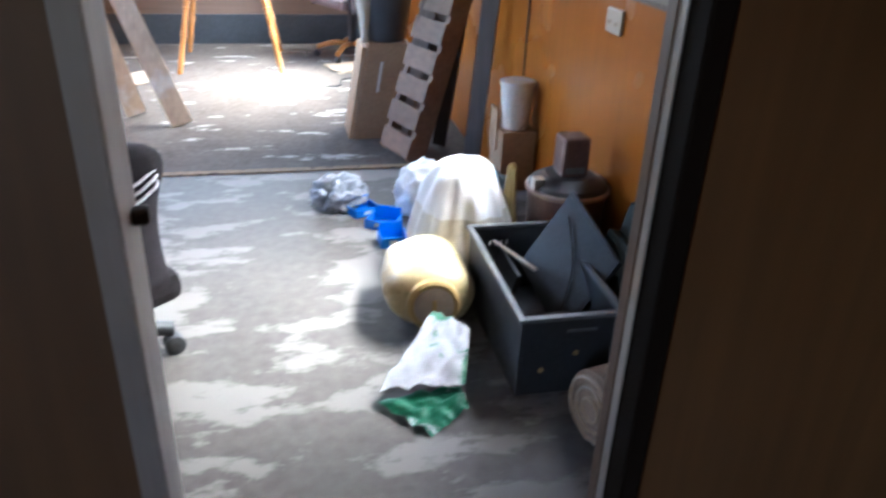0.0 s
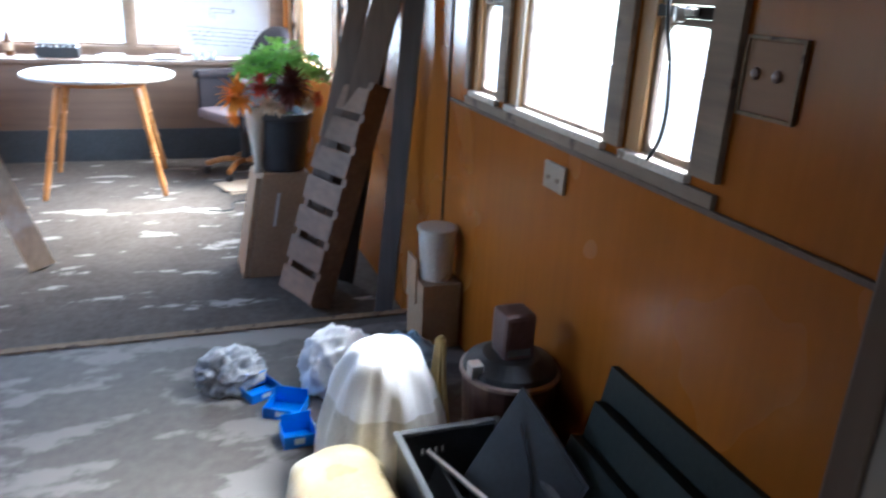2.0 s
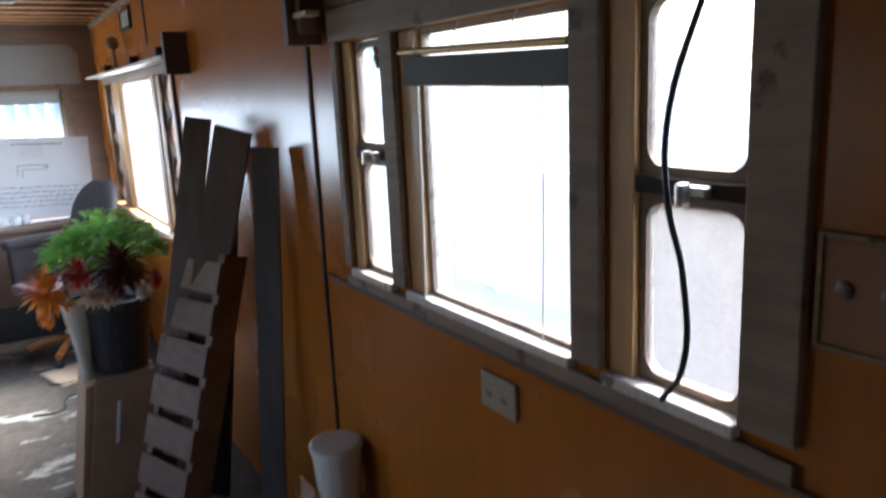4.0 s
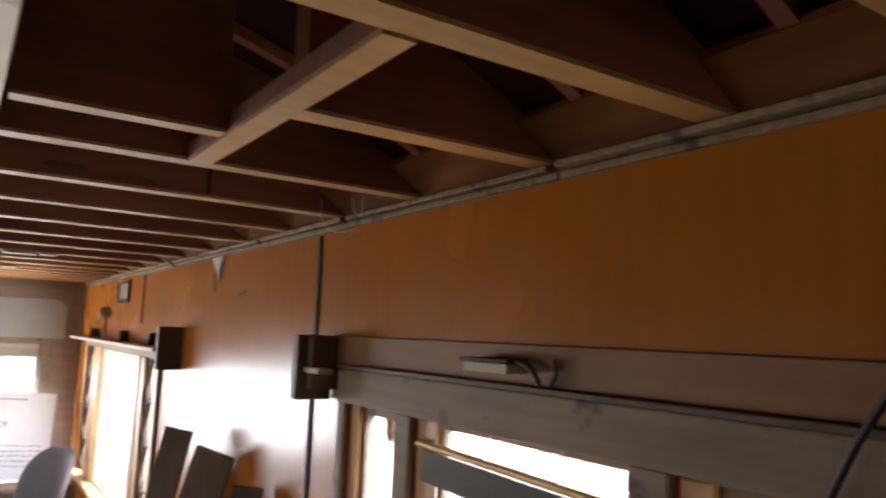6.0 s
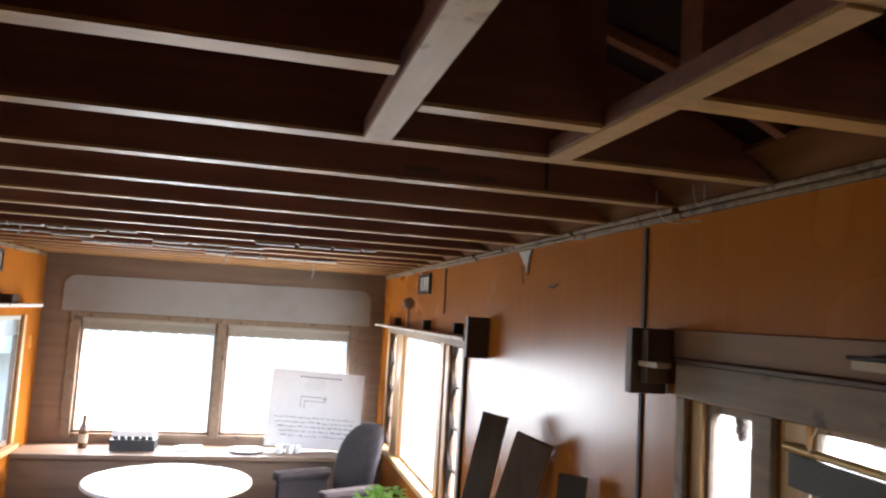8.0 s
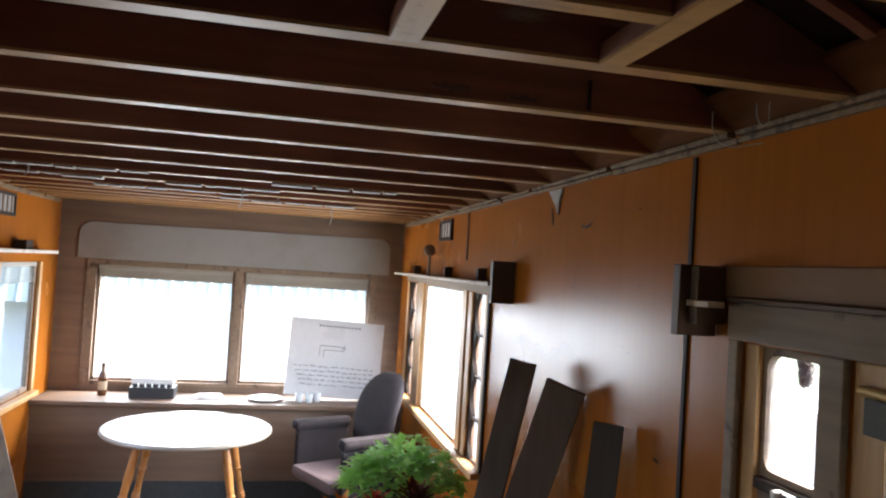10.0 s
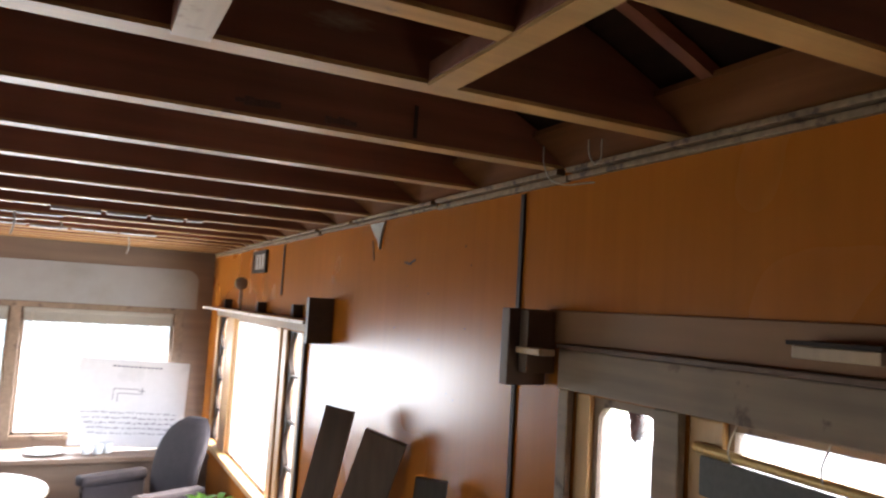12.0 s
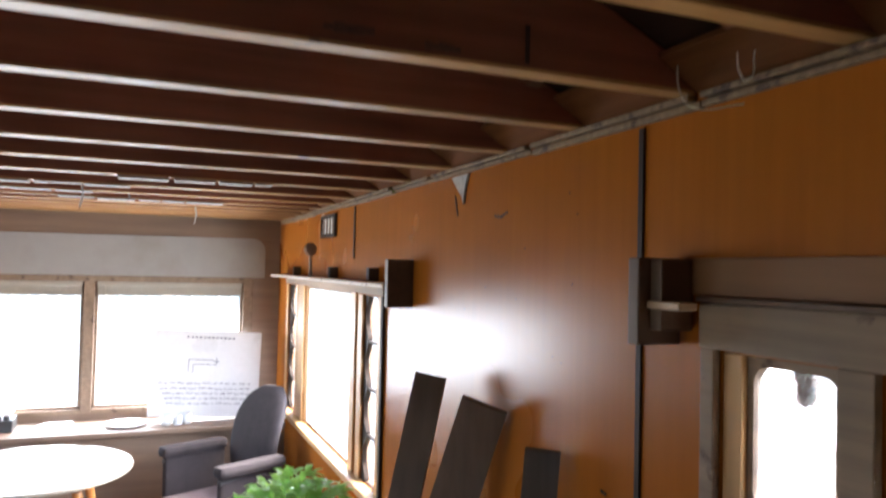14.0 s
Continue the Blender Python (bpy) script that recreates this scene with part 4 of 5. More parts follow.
fridge = thing("bar_fridge", "small white enamel fridge against the west side", "fridge")
box_part("body", (-0.50, 0.03, 2.72, 3.2, 0.02, 0.86), WHITEENAMEL, fridge, "", 0.012)
box_part("door", (-0.50, 0.03, 2.675, 2.717, 0.05, 0.855), WHITEENAMEL, fridge, "white door", 0.012)
box_part("foot", (-0.48, 0.01, 2.72, 3.18, 0.0, 0.02), BLACKPL, fridge)

whiteboard = thing("whiteboard", "white board with grey handwriting leaning on the end ledge", "whiteboard", pose(1.205, 7.80, 0.636, -9, 3, 0))
box_part("board", (-0.36, 0.345, -0.006, 0.006, 0.0, 0.575), BOARDW, whiteboard, "", 0.002)
random.seed(3)
bm = bmesh.new()
for row in range(5):
    x = -0.31 + 0.015 * row
    while x < 0.28 - 0.05 * (row == 4):
        w = random.uniform(0.015, 0.055)
        z = 0.215 - row * 0.033 + random.uniform(-0.003, 0.003)
        k = max(2, int(w / 0.007))
        for i in range(k):
            bx(bm, x + i * w / k, x + (i + 0.6) * w / k, -0.0078, -0.0062, z + random.uniform(-0.002, 0.001), z + random.uniform(0.005, 0.012))
        x += w + 0.011
x = -0.15
while x < 0.16:
    bx(bm, x, x + 0.018, -0.0078, -0.0062, 0.522, 0.533)
    x += 0.027
tagged(part("handwriting", bm, INK, whiteboard, "rows of unreadable grey writing"), kind="stuff")
bm = bmesh.new()
for a in ((-0.13, 0.03, 0.375, 0.380), (-0.10, 0.05, 0.345, 0.349), (-0.13, -0.126, 0.30, 0.378), (-0.10, -0.096, 0.29, 0.347), (0.03, 0.07, 0.365, 0.371), (0.05, 0.055, 0.345, 0.392)):
    bx(bm, a[0], a[1], -0.0078, -0.0062, a[2], a[3])
part("sketch", bm, INK, whiteboard, "line sketch of a bent pipe")

bottle = thing("bottle", "brown glass beer bottle standing on the ledge", "bottle", pose(-0.40, 7.80, 0.615))
bm = bmesh.new()
lathe(bm, [(0.026, 0), (0.030, 0.005), (0.030, 0.12), (0.026, 0.145), (0.013, 0.175), (0.012, 0.215), (0.014, 0.217), (0.014, 0.228)], 20)
part("body", bm, BOTTLE, bottle, smooth=True)
bm = bmesh.new()
lathe(bm, [(0.0306, 0.04), (0.0306, 0.10)], 20, caps=False)
part("label_band", bm, TAN_CARD, bottle, "tan paper label")

pack = thing("bottle_carton", "black and white carton of bottles on the ledge", "carton", pose(-0.06, 7.80, 0.615))
box_part("tray", (-0.15, 0.15, -0.09, 0.09, 0.0, 0.075), BLACKPL, pack, "", 0.004)
box_part("lid", (-0.14, 0.14, -0.08, 0.08, 0.1, 0.14), PAPER, pack, "white card lid", 0.004)
for i in range(6):
    bm = bmesh.new()
    lathe(bm, [(0.019, 0.075), (0.019, 0.10)], 10, Matrix.Translation((-0.115 + 0.046 * i, -0.06, 0)))
    part("bottle_neck", bm, BLACKPL, pack)

for x, w, d, mat in ((0.31, 0.20, 0.14, PAPER), (0.33, 0.16, 0.12, PAPER)):
    ob = box_part("paper_stack", (-w / 2, w / 2, -d / 2, d / 2, 0, 0.012), mat, None, "", 0.001)
    ob.matrix_world = pose(x, 7.78, 0.6155 + (0.013 if w < 0.2 else 0), 0, 0, 8 if w < 0.2 else -4)
    tagged(ob, "loose stack of white papers on the ledge", "papers")
plate = thing("plate", "white dinner plate on the end ledge", "plate", pose(0.72, 7.74, 0.6155))
bm = bmesh.new()
lathe(bm, [(0.07, 0.0), (0.075, 0.004), (0.125, 0.018), (0.125, 0.021), (0.075, 0.008)], 36)
part("dish", bm, PAPER, plate, smooth=True)
for x, y in ((0.96, 7.70), (1.03, 7.69), (1.085, 7.72)):
    ob = thing("tumbler", "small cloudy glass tumbler on the ledge", "glass", pose(x, y, 0.6155), "tumblers on the ledge")
    bm = bmesh.new()
    lathe(bm, [(0.024, 0), (0.028, 0.004), (0.032, 0.07), (0.029, 0.07), (0.024, 0.008)], 18)
    part("cup", bm, CLEARISH, ob, smooth=True)

# raised blinds in the end windows
for x0, x1 in ((-0.52, 0.425), (0.515, 1.445)):
    blind = thing("slatted_blind", "raised cream slatted blind at the top of the window", "blind", group="end window blinds")
    box_part("headrail", (x0, x1, YF - 0.002, YF + 0.028, 1.500, 1.5285), BLINDW, blind, "", 0.003)
    for k in range(9):
        box_part("slat", (x0 + 0.004, x1 - 0.004, YF + 0.002, YF + 0.026, 1.4500 + k * 0.0055, 1.4548 + k * 0.0055), BLINDW, blind)
    box_part("bottom_rail", (x0 + 0.002, x1 - 0.002, YF + 0.002, YF + 0.027, 1.436, 1.449), BLINDW, blind, "", 0.003)
    for x in (x0 + 0.05,):
        tube("cord", [(x, YF - 0.005, 1.5), (x, YF - 0.006, 1.3), (x + 0.004, YF - 0.006, 1.20)], 0.0025, WIRE, blind)

# west side details
west_blind = thing("slatted_blind", "raised cream slatted blind in the west window", "blind")
box_part("headrail", (XL - 0.03, XL - 0.002, 6.86, 7.54, 1.50, 1.528), BLINDW, west_blind, "", 0.003)
for k in range(9):
    box_part("slat", (XL - 0.028, XL - 0.004, 6.865, 7.535, 1.40 + 0.011 * k, 1.403 + 0.011 * k), BLINDW, west_blind)
west_vent = thing("wall_vent", "small dark framed ventilator high on the west wall", "vent")
bm = bmesh.new()
casement_bars(bm, 6.70, 7.02, 1.80, 1.935, XL + 0.0006, 0.018, 0.0135)
part("frame", bm, DARKWOOD, west_vent)
box_part("backing", (XL + 0.0006, XL + 0.006, 6.718, 7.002, 1.818, 1.917), GREYWALL, west_vent, "pale backing")
for k in range(4):
    box_part("slat", (XL + 0.0065, XL + 0.011, 6.74 + 0.07 * k, 6.765 + 0.07 * k, 1.819, 1.916), FRAME, west_vent)
box_ob = box_part("block", (XL + 0.02, XL + 0.09, 7.0, 7.12, 1.6105, 1.665), DARKWOOD, None, "", 0.004)
tagged(box_ob, "small dark block standing on the west shelf", "block")

# loose cable, card and ring on the lower floor
cable = tube("floor_cable", [(0.92, 6.05, -0.172), (1.05, 6.02, -0.170), (1.10, 6.22, -0.172), (1.22, 6.25, -0.171), (1.30, 6.42, -0.170), (1.05, 6.48, -0.171), (1.02, 6.62, -0.172)], 0.005, CABLE)
tagged(cable, "thin dark cable lying loose on the floor", "cable")
ob = box_part("card_sheet", (-0.16, 0.16, -0.17, 0.17, 0, 0.006), TAN_CARD)
ob.matrix_world = pose(1.20, 6.62, LOW + 0.001, 0, 0, 18)
tagged(ob, "flat tan cardboard sheet lying on the floor", "cardboard")
ring = tube("cable_coil", [(-0.55 + 0.075 * math.cos(a * 0.7), 5.60 + 0.06 * math.sin(a * 0.7), LOW + 0.008 + 0.0015 * a) for a in range(19)], 0.006, CABLE)
tagged(ring, "small black cable coil lying on the floor", "cable")
ob = box_part("card_sheet", (-0.12, 0.12, -0.16, 0.16, 0, 0.008), TAN_CARD)
ob.matrix_world = pose(-0.35, 6.35, LOW + 0.001, 0, 0, 40)
tagged(ob, "tan cardboard offcut lying on the floor", "cardboard")

# ---- shelf over the end windows, end boxes, vent ----
shelf = thing("wall_shelf", "thin pale shelf above the end windows", "shelf")
box_part("plank", (1.598, XR - 0.001, 5.145, 7.68, 1.588, 1.602), SILL, shelf, "", 0.002)
box_part("end_board", (1.606, XR - 0.001, 5.105, 5.14, 1.518, 1.692), material("dark_stained_end_board", (0.06, 0.038, 0.028), 0.55, vary=0.3, scale=6), shelf, "black end board", 0.003)
for y in (5.55, 6.25, 7.2):
    box_part("bracket", (1.66, XR - 0.001, y - 0.02, y + 0.02, 1.604, 1.66), DARKWOOD, shelf, "dark bracket block", 0.003)
vent = thing("wall_vent", "small pale framed ventilator high on the wall", "vent")
bm = bmesh.new()
casement_bars(bm, 6.28, 6.60, 1.815, 1.935, XR - 0.014, 0.018, 0.0135)
part("frame", bm, DARKWOOD, vent)
box_part("backing", (XR - 0.006, XR - 0.0006, 6.298, 6.582, 1.833, 1.917), PAPER, vent, "pale backing")
for k in range(4):
    box_part("slat", (XR - 0.011, XR - 0.0065, 6.32 + 0.07 * k, 6.345 + 0.07 * k, 1.834, 1.916), FRAME, vent)
fan = thing("wall_fan", "small dark round fan on the end shelf", "fan")
bm = bmesh.new()
lathe(bm, [(0.03, 0), (0.037, 0.012), (0.03, 0.024), (0.012, 0.028)], 20, Matrix.Translation((1.64, 6.62, 1.755)) @ Matrix.Rotation(radians(90), 4, "X"))
part("cage", bm, FRAME, fan)
bm = bmesh.new()
bx(bm, 1.632, 1.648, 6.59, 6.606, 1.603, 1.72, 0.003)
part("stem", bm, FRAME, fan)

rack = thing("rack_end", "dark wooden end board of a removed wall rack", "bracket")
box_part("end_board", (1.606, XR - 0.0065, 3.662, 3.692, 1.533, 1.687), RACKW, rack, "", 0.003)
box_part("face_board", (1.63, XR - 0.0065, 3.63, 3.661, 1.56, 1.684), RACKW, rack, "brown inner face", 0.003)
box_part("batten", (1.622, 1.66, 3.575, 3.66, 1.598, 1.611), PINE, rack, "pale batten stub", 0.002)
bracket = thing("broken_bracket", "pale broken board stub with a black hook", "bracket")
box_part("board", (1.655, XR - 0.0105, 2.925, 3.045, 1.640, 1.656), PINE, bracket, "", 0.002)
box_part("top_strip", (1.65, XR - 0.0105, 2.92, 3.05, 1.657, 1.663), DARKWOOD, bracket, "", 0.001)
tube("hook", [(1.672, 2.935, 1.660), (1.672, 2.905, 1.658), (1.674, 2.882, 1.645), (1.676, 2.872, 1.628)], 0.0055, BLACKPL, bracket, "black bent hook")
tube("hook", [(1.688, 2.86, 1.624), (1.688, 2.845, 1.645), (1.686, 2.848, 1.668)], 0.004, BLACKPL, bracket, "black bent hook")

# rolled blind in the wide near window
blind = thing("rolled_blind", "half-rolled dark blind with a yellowed rod", "blind")
bm = bmesh.new()
bx(bm, XR - 0.010, XR - 0.003, 2.708, 3.235, 1.418, 1.478, 0.003)
for v in bm.verts:
    v.co.z += 0.03 * (v.co.y - 3.235)
part("cloth", bm, BLINDD, blind, "dark cloth")
tube("rod", [(XR - 0.007, 3.245, 1.488), (XR - 0.007, 2.96, 1.480), (XR - 0.007, 2.708, 1.472)], 0.008, BRASS, blind, "yellowed rod")
for y in (3.17, 3.02, 2.84):
    tube("cord_loop", [(XR - 0.004, y, 1.532), (XR - 0.016, y + 0.004, 1.495), (XR - 0.012, y, 1.476)], 0.0014, WIRE, blind)
tube("pull_cord", [(XR - 0.004, 3.185, 1.47), (XR - 0.006, 3.187, 1.2), (XR - 0.010, 3.188, 0.93)], 0.003, WIRE, blind, "pale cord")
tube("pull_cord", [(XR + 0.015, 2.80, 1.42), (XR + 0.010, 2.797, 1.2), (XR + 0.002, 2.796, 0.945)], 0.0015, WIRE, blind, "pale cord")
bm = bmesh.new()
crumple(bm, (XR + 0.03, 3.42, 1.492), (0.008, 0.02, 0.026), 0.9, 3, 3, False)
tagged(part("dead_leaf", bm, PETAL_B), "dry brown leaf stuck at the window top", "leaf")

hang = tube("hanging_cable", [(1.668, 2.305, 1.979), (1.668, 2.310, 1.81), (1.666, 2.332, 1.70), (1.666, 2.390, 1.595), (1.668, 2.430, 1.51), (1.665, 2.482, 1.355), (1.662, 2.476, 1.245), (1.665, 2.452, 1.155), (1.668, 2.452, 1.02), (1.672, 2.490, 0.962)], 0.0045, CABLE, res=10)
tagged(hang, "thick black cable hanging from the roof", "cable")
wires = tube("loose_wire", [(1.60, 3.56, 1.999), (1.60, 3.555, 1.96), (1.61, 3.54, 1.93), (1.655, 3.47, 1.925)], 0.0012, WIRE)
tagged(wires, "thin pale wire hanging from the roof edge", "wire")
wires = tube("loose_wire", [(1.63, 3.46, 1.999), (1.632, 3.455, 1.965), (1.64, 3.45, 1.955), (1.645, 3.44, 1.999)], 0.0012, WIRE)
tagged(wires, "pale wire loop hanging between joists", "wire")

# switches
socket = thing("power_socket", "off-white double power socket below the windows", "socket")
box_part("plate", (XR - 0.010, XR - 0.0006, 2.868, 2.982, 0.775, 0.850), material("yellowed_switch_plastic", (0.30, 0.24, 0.18), 0.45, vary=0.15, scale=12), socket, "", 0.004)
for y in (2.895, 2.945):
    box_part("outlet", (XR - 0.012, XR - 0.0095, y, y + 0.018, 0.802, 0.812), FRAME, socket)
panel = thing("switch_panel", "brown framed switch panel on the wall", "switch")
box_part("plate", (XR - 0.006, XR - 0.0006, 2.158, 2.282, 1.10, 1.226), BOARDBROWN, panel, "", 0.003)
bm = bmesh.new()
casement_bars(bm, 2.152, 2.288, 1.094, 1.232, XR - 0.009, 0.006, 0.0085)
part("frame", bm, TRIM, panel, "chipped pale frame")
for y in (2.205, 2.255):
    bm = bmesh.new()
    lathe(bm, [(0.011, 0), (0.010, 0.003), (0.004, 0.005)], 14, Matrix.Translation((XR - 0.0062, y, 1.168)) @ Matrix.Rotation(radians(-90), 4, "Y"))
    part("switch", bm, BRONZE, panel)

# ---- the heap by the near wall ----
crate = thing("crate", "black plastic crate full of old electronics on the floor", "crate")
CX0, CX1, CY0, CY1, CZ = 1.208, 1.475, 2.155, 2.700, 0.237
box_part("bottom", (CX0 + 0.004, CX1 - 0.004, CY0 + 0.004, CY1 - 0.004, 0.002, 0.012), BLACKPL, crate)
for nm, dims in (("side", (CX0, CX0 + 0.008, CY0, CY1, 0.0, CZ - 0.012)), ("side", (CX1 - 0.008, CX1, CY0, CY1, 0.0, CZ - 0.012)), ("end", (CX0 + 0.008, CX1 - 0.008, CY0, CY0 + 0.008, 0.0, CZ - 0.012))):
    box_part(nm, dims, BLACKPL, crate, "", 0.002)
bm = bmesh.new()
holes = [(1.27 + 0.018 * i, 1.278 + 0.018 * i, 0.165 + 0.03 * j, 0.185 + 0.03 * j) for i in range(4) for j in range(2)]
pierced_wall(bm, CX0 + 0.008, CX1 - 0.008, 0.0, CZ - 0.012, holes[::2] , lambda a, b, c, d: bx(bm, a, b, CY1 - 0.008, CY1, c, d))
bmesh.ops.remove_doubles(bm, verts=bm.verts, dist=1e-5)
part("end", bm, BLACKPL, crate)
RIMPL = material("scuffed_grey_plastic_rim", (0.12, 0.125, 0.13), 0.4, vary=0.3, scale=20)
bm = bmesh.new()
for dims in ((CX0 - 0.010, CX0 + 0.008, CY0 - 0.010, CY1 + 0.010), (CX1 - 0.008, CX1 + 0.010, CY0 - 0.010, CY1 + 0.010), (CX0 + 0.009, CX1 - 0.009, CY0 - 0.010, CY0 + 0.008), (CX0 + 0.009, CX1 - 0.009, CY1 - 0.008, CY1 + 0.010)):
    bx(bm, *dims, CZ - 0.012, CZ, 0.003)
part("rim", bm, RIMPL, crate, "scuffed grey rim")
box_part("label_holder", (1.33, 1.41, CY0 - 0.003, CY0 - 0.0005, 0.185, 0.193), RIMPL, crate, "grey slot")
for x, z in ((1.36, 0.12), (1.27, 0.075)):
    bm = bmesh.new()
    lathe(bm, [(0.008, 0), (0.006, 0.004)], 10, Matrix.Translation((x, CY0 - 0.0003, z)) @ Matrix.Rotation(radians(90), 4, "X"))
    part("sticker", bm, BRASS, crate, "small yellow sticker")


def slab(name, corners, depth, mat, bevel=0.003):
    """A flat device: a quadrilateral plate with thickness."""
    bm = bmesh.new()
    n = (Vector(corners[1]) - Vector(corners[0])).cross(Vector(corners[3]) - Vector(corners[0])).normalized()
    top = [bm.verts.new(c) for c in corners]
    low = [bm.verts.new(Vector(c) - n * depth) for c in corners]
    bm.faces.new(top)
    bm.faces.new(low[::-1])
    for i in range(4):
        j = (i + 1) % 4
        bm.faces.new((top[i], low[i], low[j], top[j]))
    return bm, n


laptop = thing("old_monitor", "dusty dark flat monitor tilted inside the crate", "monitor")
A0, B0, C0 = Vector((1.338, 2.585, 0.158)), Vector((1.493, 2.61, 0.376)), Vector((1.540, 2.345, 0.268))
D0 = A0 + C0 - B0
bm, nrm = slab("x", [A0, D0, C0, B0], 0.02, BLACKPL)
part("case", bm, BLACKPL, laptop)
cen = (A0 + B0 + C0 + D0) / 4
bm, _ = slab("x", [cen + (p - cen) * 0.92 + nrm * 0.002 for p in (A0, D0, C0, B0)], 0.0015, SCREEN)
part("screen", bm, SCREEN, laptop, "dusty grey screen")
tube("lead", [cen + (B0 - cen) * 0.6 + nrm * 0.012, cen + nrm * 0.016 + Vector((0.02, -0.02, 0)), cen + (D0 - cen) * 0.7 + nrm * 0.012], 0.0035, CABLE, laptop, "black lead")
for nm, c, lab in (("router", ((1.25, 2.42, 0.07), (1.25, 2.60, 0.07), (1.30, 2.62, 0.19), (1.30, 2.44, 0.19)), "flat black device leaning inside the crate"),
                   ("keyboard", ((1.30, 2.26, 0.05), (1.46, 2.27, 0.05), (1.46, 2.36, 0.12), (1.30, 2.35, 0.12)), "flat black keyboard lying inside the crate")):
    bm, n2 = slab("x", [Vector(p) for p in c], 0.015, BLACKPL)
    dev = thing(nm, lab, "electronics")
    part("case", bm, BLACKPL, dev)
    cc = sum((Vector(p) for p in c), Vector()) / 4
    bm, _ = slab("x", [cc + (Vector(p) - cc) * 0.85 + n2 * 0.002 for p in c], 0.0015, SCREEN)
    part("face", bm, SCREEN, dev)
bm = bmesh.new()
beam(bm, (1.275, 2.66, 0.20), (1.335, 2.43, 0.215), 0.012, 0.006)
tagged(part("metal_strip", bm, STEEL), "thin pale metal strip lying across the crate", "strip")

for k, (x, y0, y1, h) in enumerate(((1.545, 1.84, 2.50, 0.30), (1.60, 1.80, 2.50, 0.38), (1.655, 1.78, 2.53, 0.45))):
    ob = thing("dark_board", "black green flat case leaning against the plywood wall", "board", group="boards by the wall")
    bm, _ = slab("x", [Vector((x - 0.06, y0, 0.0)), Vector((x - 0.06, y1, 0.0)), Vector((x + 0.03, y1, h)), Vector((x + 0.03, y0, h))], -0.03, GREENBOARD)
    part("panel", bm, GREENBOARD, ob)
    if k == 0:
        bm, _ = slab("x", [Vector((x - 0.018, y1 - 0.12, h * 0.60)), Vector((x - 0.018, y1 - 0.03, h * 0.60)), Vector((x - 0.002, y1 - 0.03, h * 0.74)), Vector((x - 0.002, y1 - 0.12, h * 0.74))], 0.0012, PAPER)
        part("sticker", bm, RIMPL, ob, "grey sticker")

vac = thing("drum_vacuum", "brown drum vacuum cleaner with a dark motor head", "vacuum", pose(1.570, 2.835, 0))
bm = bmesh.new()
lathe(bm, [(0.10, 0.0), (0.115, 0.005), (0.132, 0.27), (0.132, 0.295)], 36)
part("drum", bm, BRONZE, vac)
bm = bmesh.new()
lathe(bm, [(0.133, 0.288), (0.140, 0.292), (0.140, 0.302), (0.133, 0.306)], 36)
part("rim", bm, DRUMRIM, vac, "pale rim")
bm = bmesh.new()
lathe(bm, [(0.132, 0.3065), (0.125, 0.32), (0.08, 0.345), (0.06, 0.348)], 32)
part("lid", bm, BLACKPL, vac, "black lid")
box_part("motor_box", (-0.045, 0.045, -0.05, 0.045, 0.345, 0.475), BRONZE, vac, "brown motor housing", 0.014)
box_part("plate", (-0.035, 0.03, -0.0525, -0.0505, 0.36, 0.38), RIMPL, vac, "grey rating plate")
bm = bmesh.new()
bx(bm, -0.135, -0.10, -0.05, -0.01, 0.305, 0.345, 0.005)
part("clip", bm, STEEL, vac, "bright metal clip")

cbox = thing("cardboard_box", "plain brown cardboard box against the plywood wall", "box")
box_part("body", (1.548, 1.698, 3.53, 3.71, 0.0, 0.258), CARD, cbox, "", 0.003)
box_part("flap", (1.541, 1.547, 3.60, 3.707, 0.16, 0.335), CARD, cbox, "raised flap", 0.001)
tub = thing("plastic_tub", "off-white plastic tub standing on a cardboard box", "tub", pose(1.622, 3.610, 0.2585))
bm = bmesh.new()
lathe(bm, [(0.056, 0), (0.059, 0.004), (0.070, 0.185)], 30)
part("body", bm, BUCKET, tub)
bm = bmesh.new()
lathe(bm, [(0.0705, 0.182), (0.075, 0.184), (0.075, 0.198), (0.067, 0.201)], 30)
part("lid", bm, BUCKET, tub, "pale lid")


def soft(name, centre, size, amount, seed, mat, label, category, z=0.0, freq=4.0):
    bm = bmesh.new()
    crumple(bm, centre, size, amount, seed, 5, True, freq)
    ob = tagged(part(name, bm, mat, smooth=True), label, category)
    rest(ob, z)
    return ob


# the white sack is draped in folds from a rounded top
bm = bmesh.new()
n, rows = 72, 26
grid = []
for j in range(rows + 1):
    v = j / rows
    ring = []
    for i in range(n):
        a = 2 * math.pi * i / n
        fold = 0.35 * math.sin(13 * a + 1.5 * math.sin(3 * a) + 1.2 * v) + 0.25 * math.sin(23 * a + 2.0 * math.sin(5 * a))
        r = 0.02 + 0.165 * v ** 0.62 + 0.03 * fold * v * v + 0.016 * noise.noise(Vector((math.cos(a) * 2, math.sin(a) * 2, v * 3)))
        z = 0.372 - 0.35 * v ** 1.9 + 0.02 * noise.noise(Vector((math.cos(a) * 3 + 5, math.sin(a) * 3, v * 4))) * v
        ring.append(bm.verts.new((1.235 + r * 1.02 * math.cos(a), 2.925 + r * 1.05 * math.sin(a), max(0.002, z))))
    grid.append(ring)
sack_rings = [[v.co.copy() for v in ring] for ring in grid]
bm.free()
sack = thing("white_sack", "big white plastic sack standing on the floor", "sack")
SKIRT_PL = material("thin_greyish_plastic", (0.62, 0.59, 0.52), 0.3, vary=0.12, scale=8, bump=0.1)
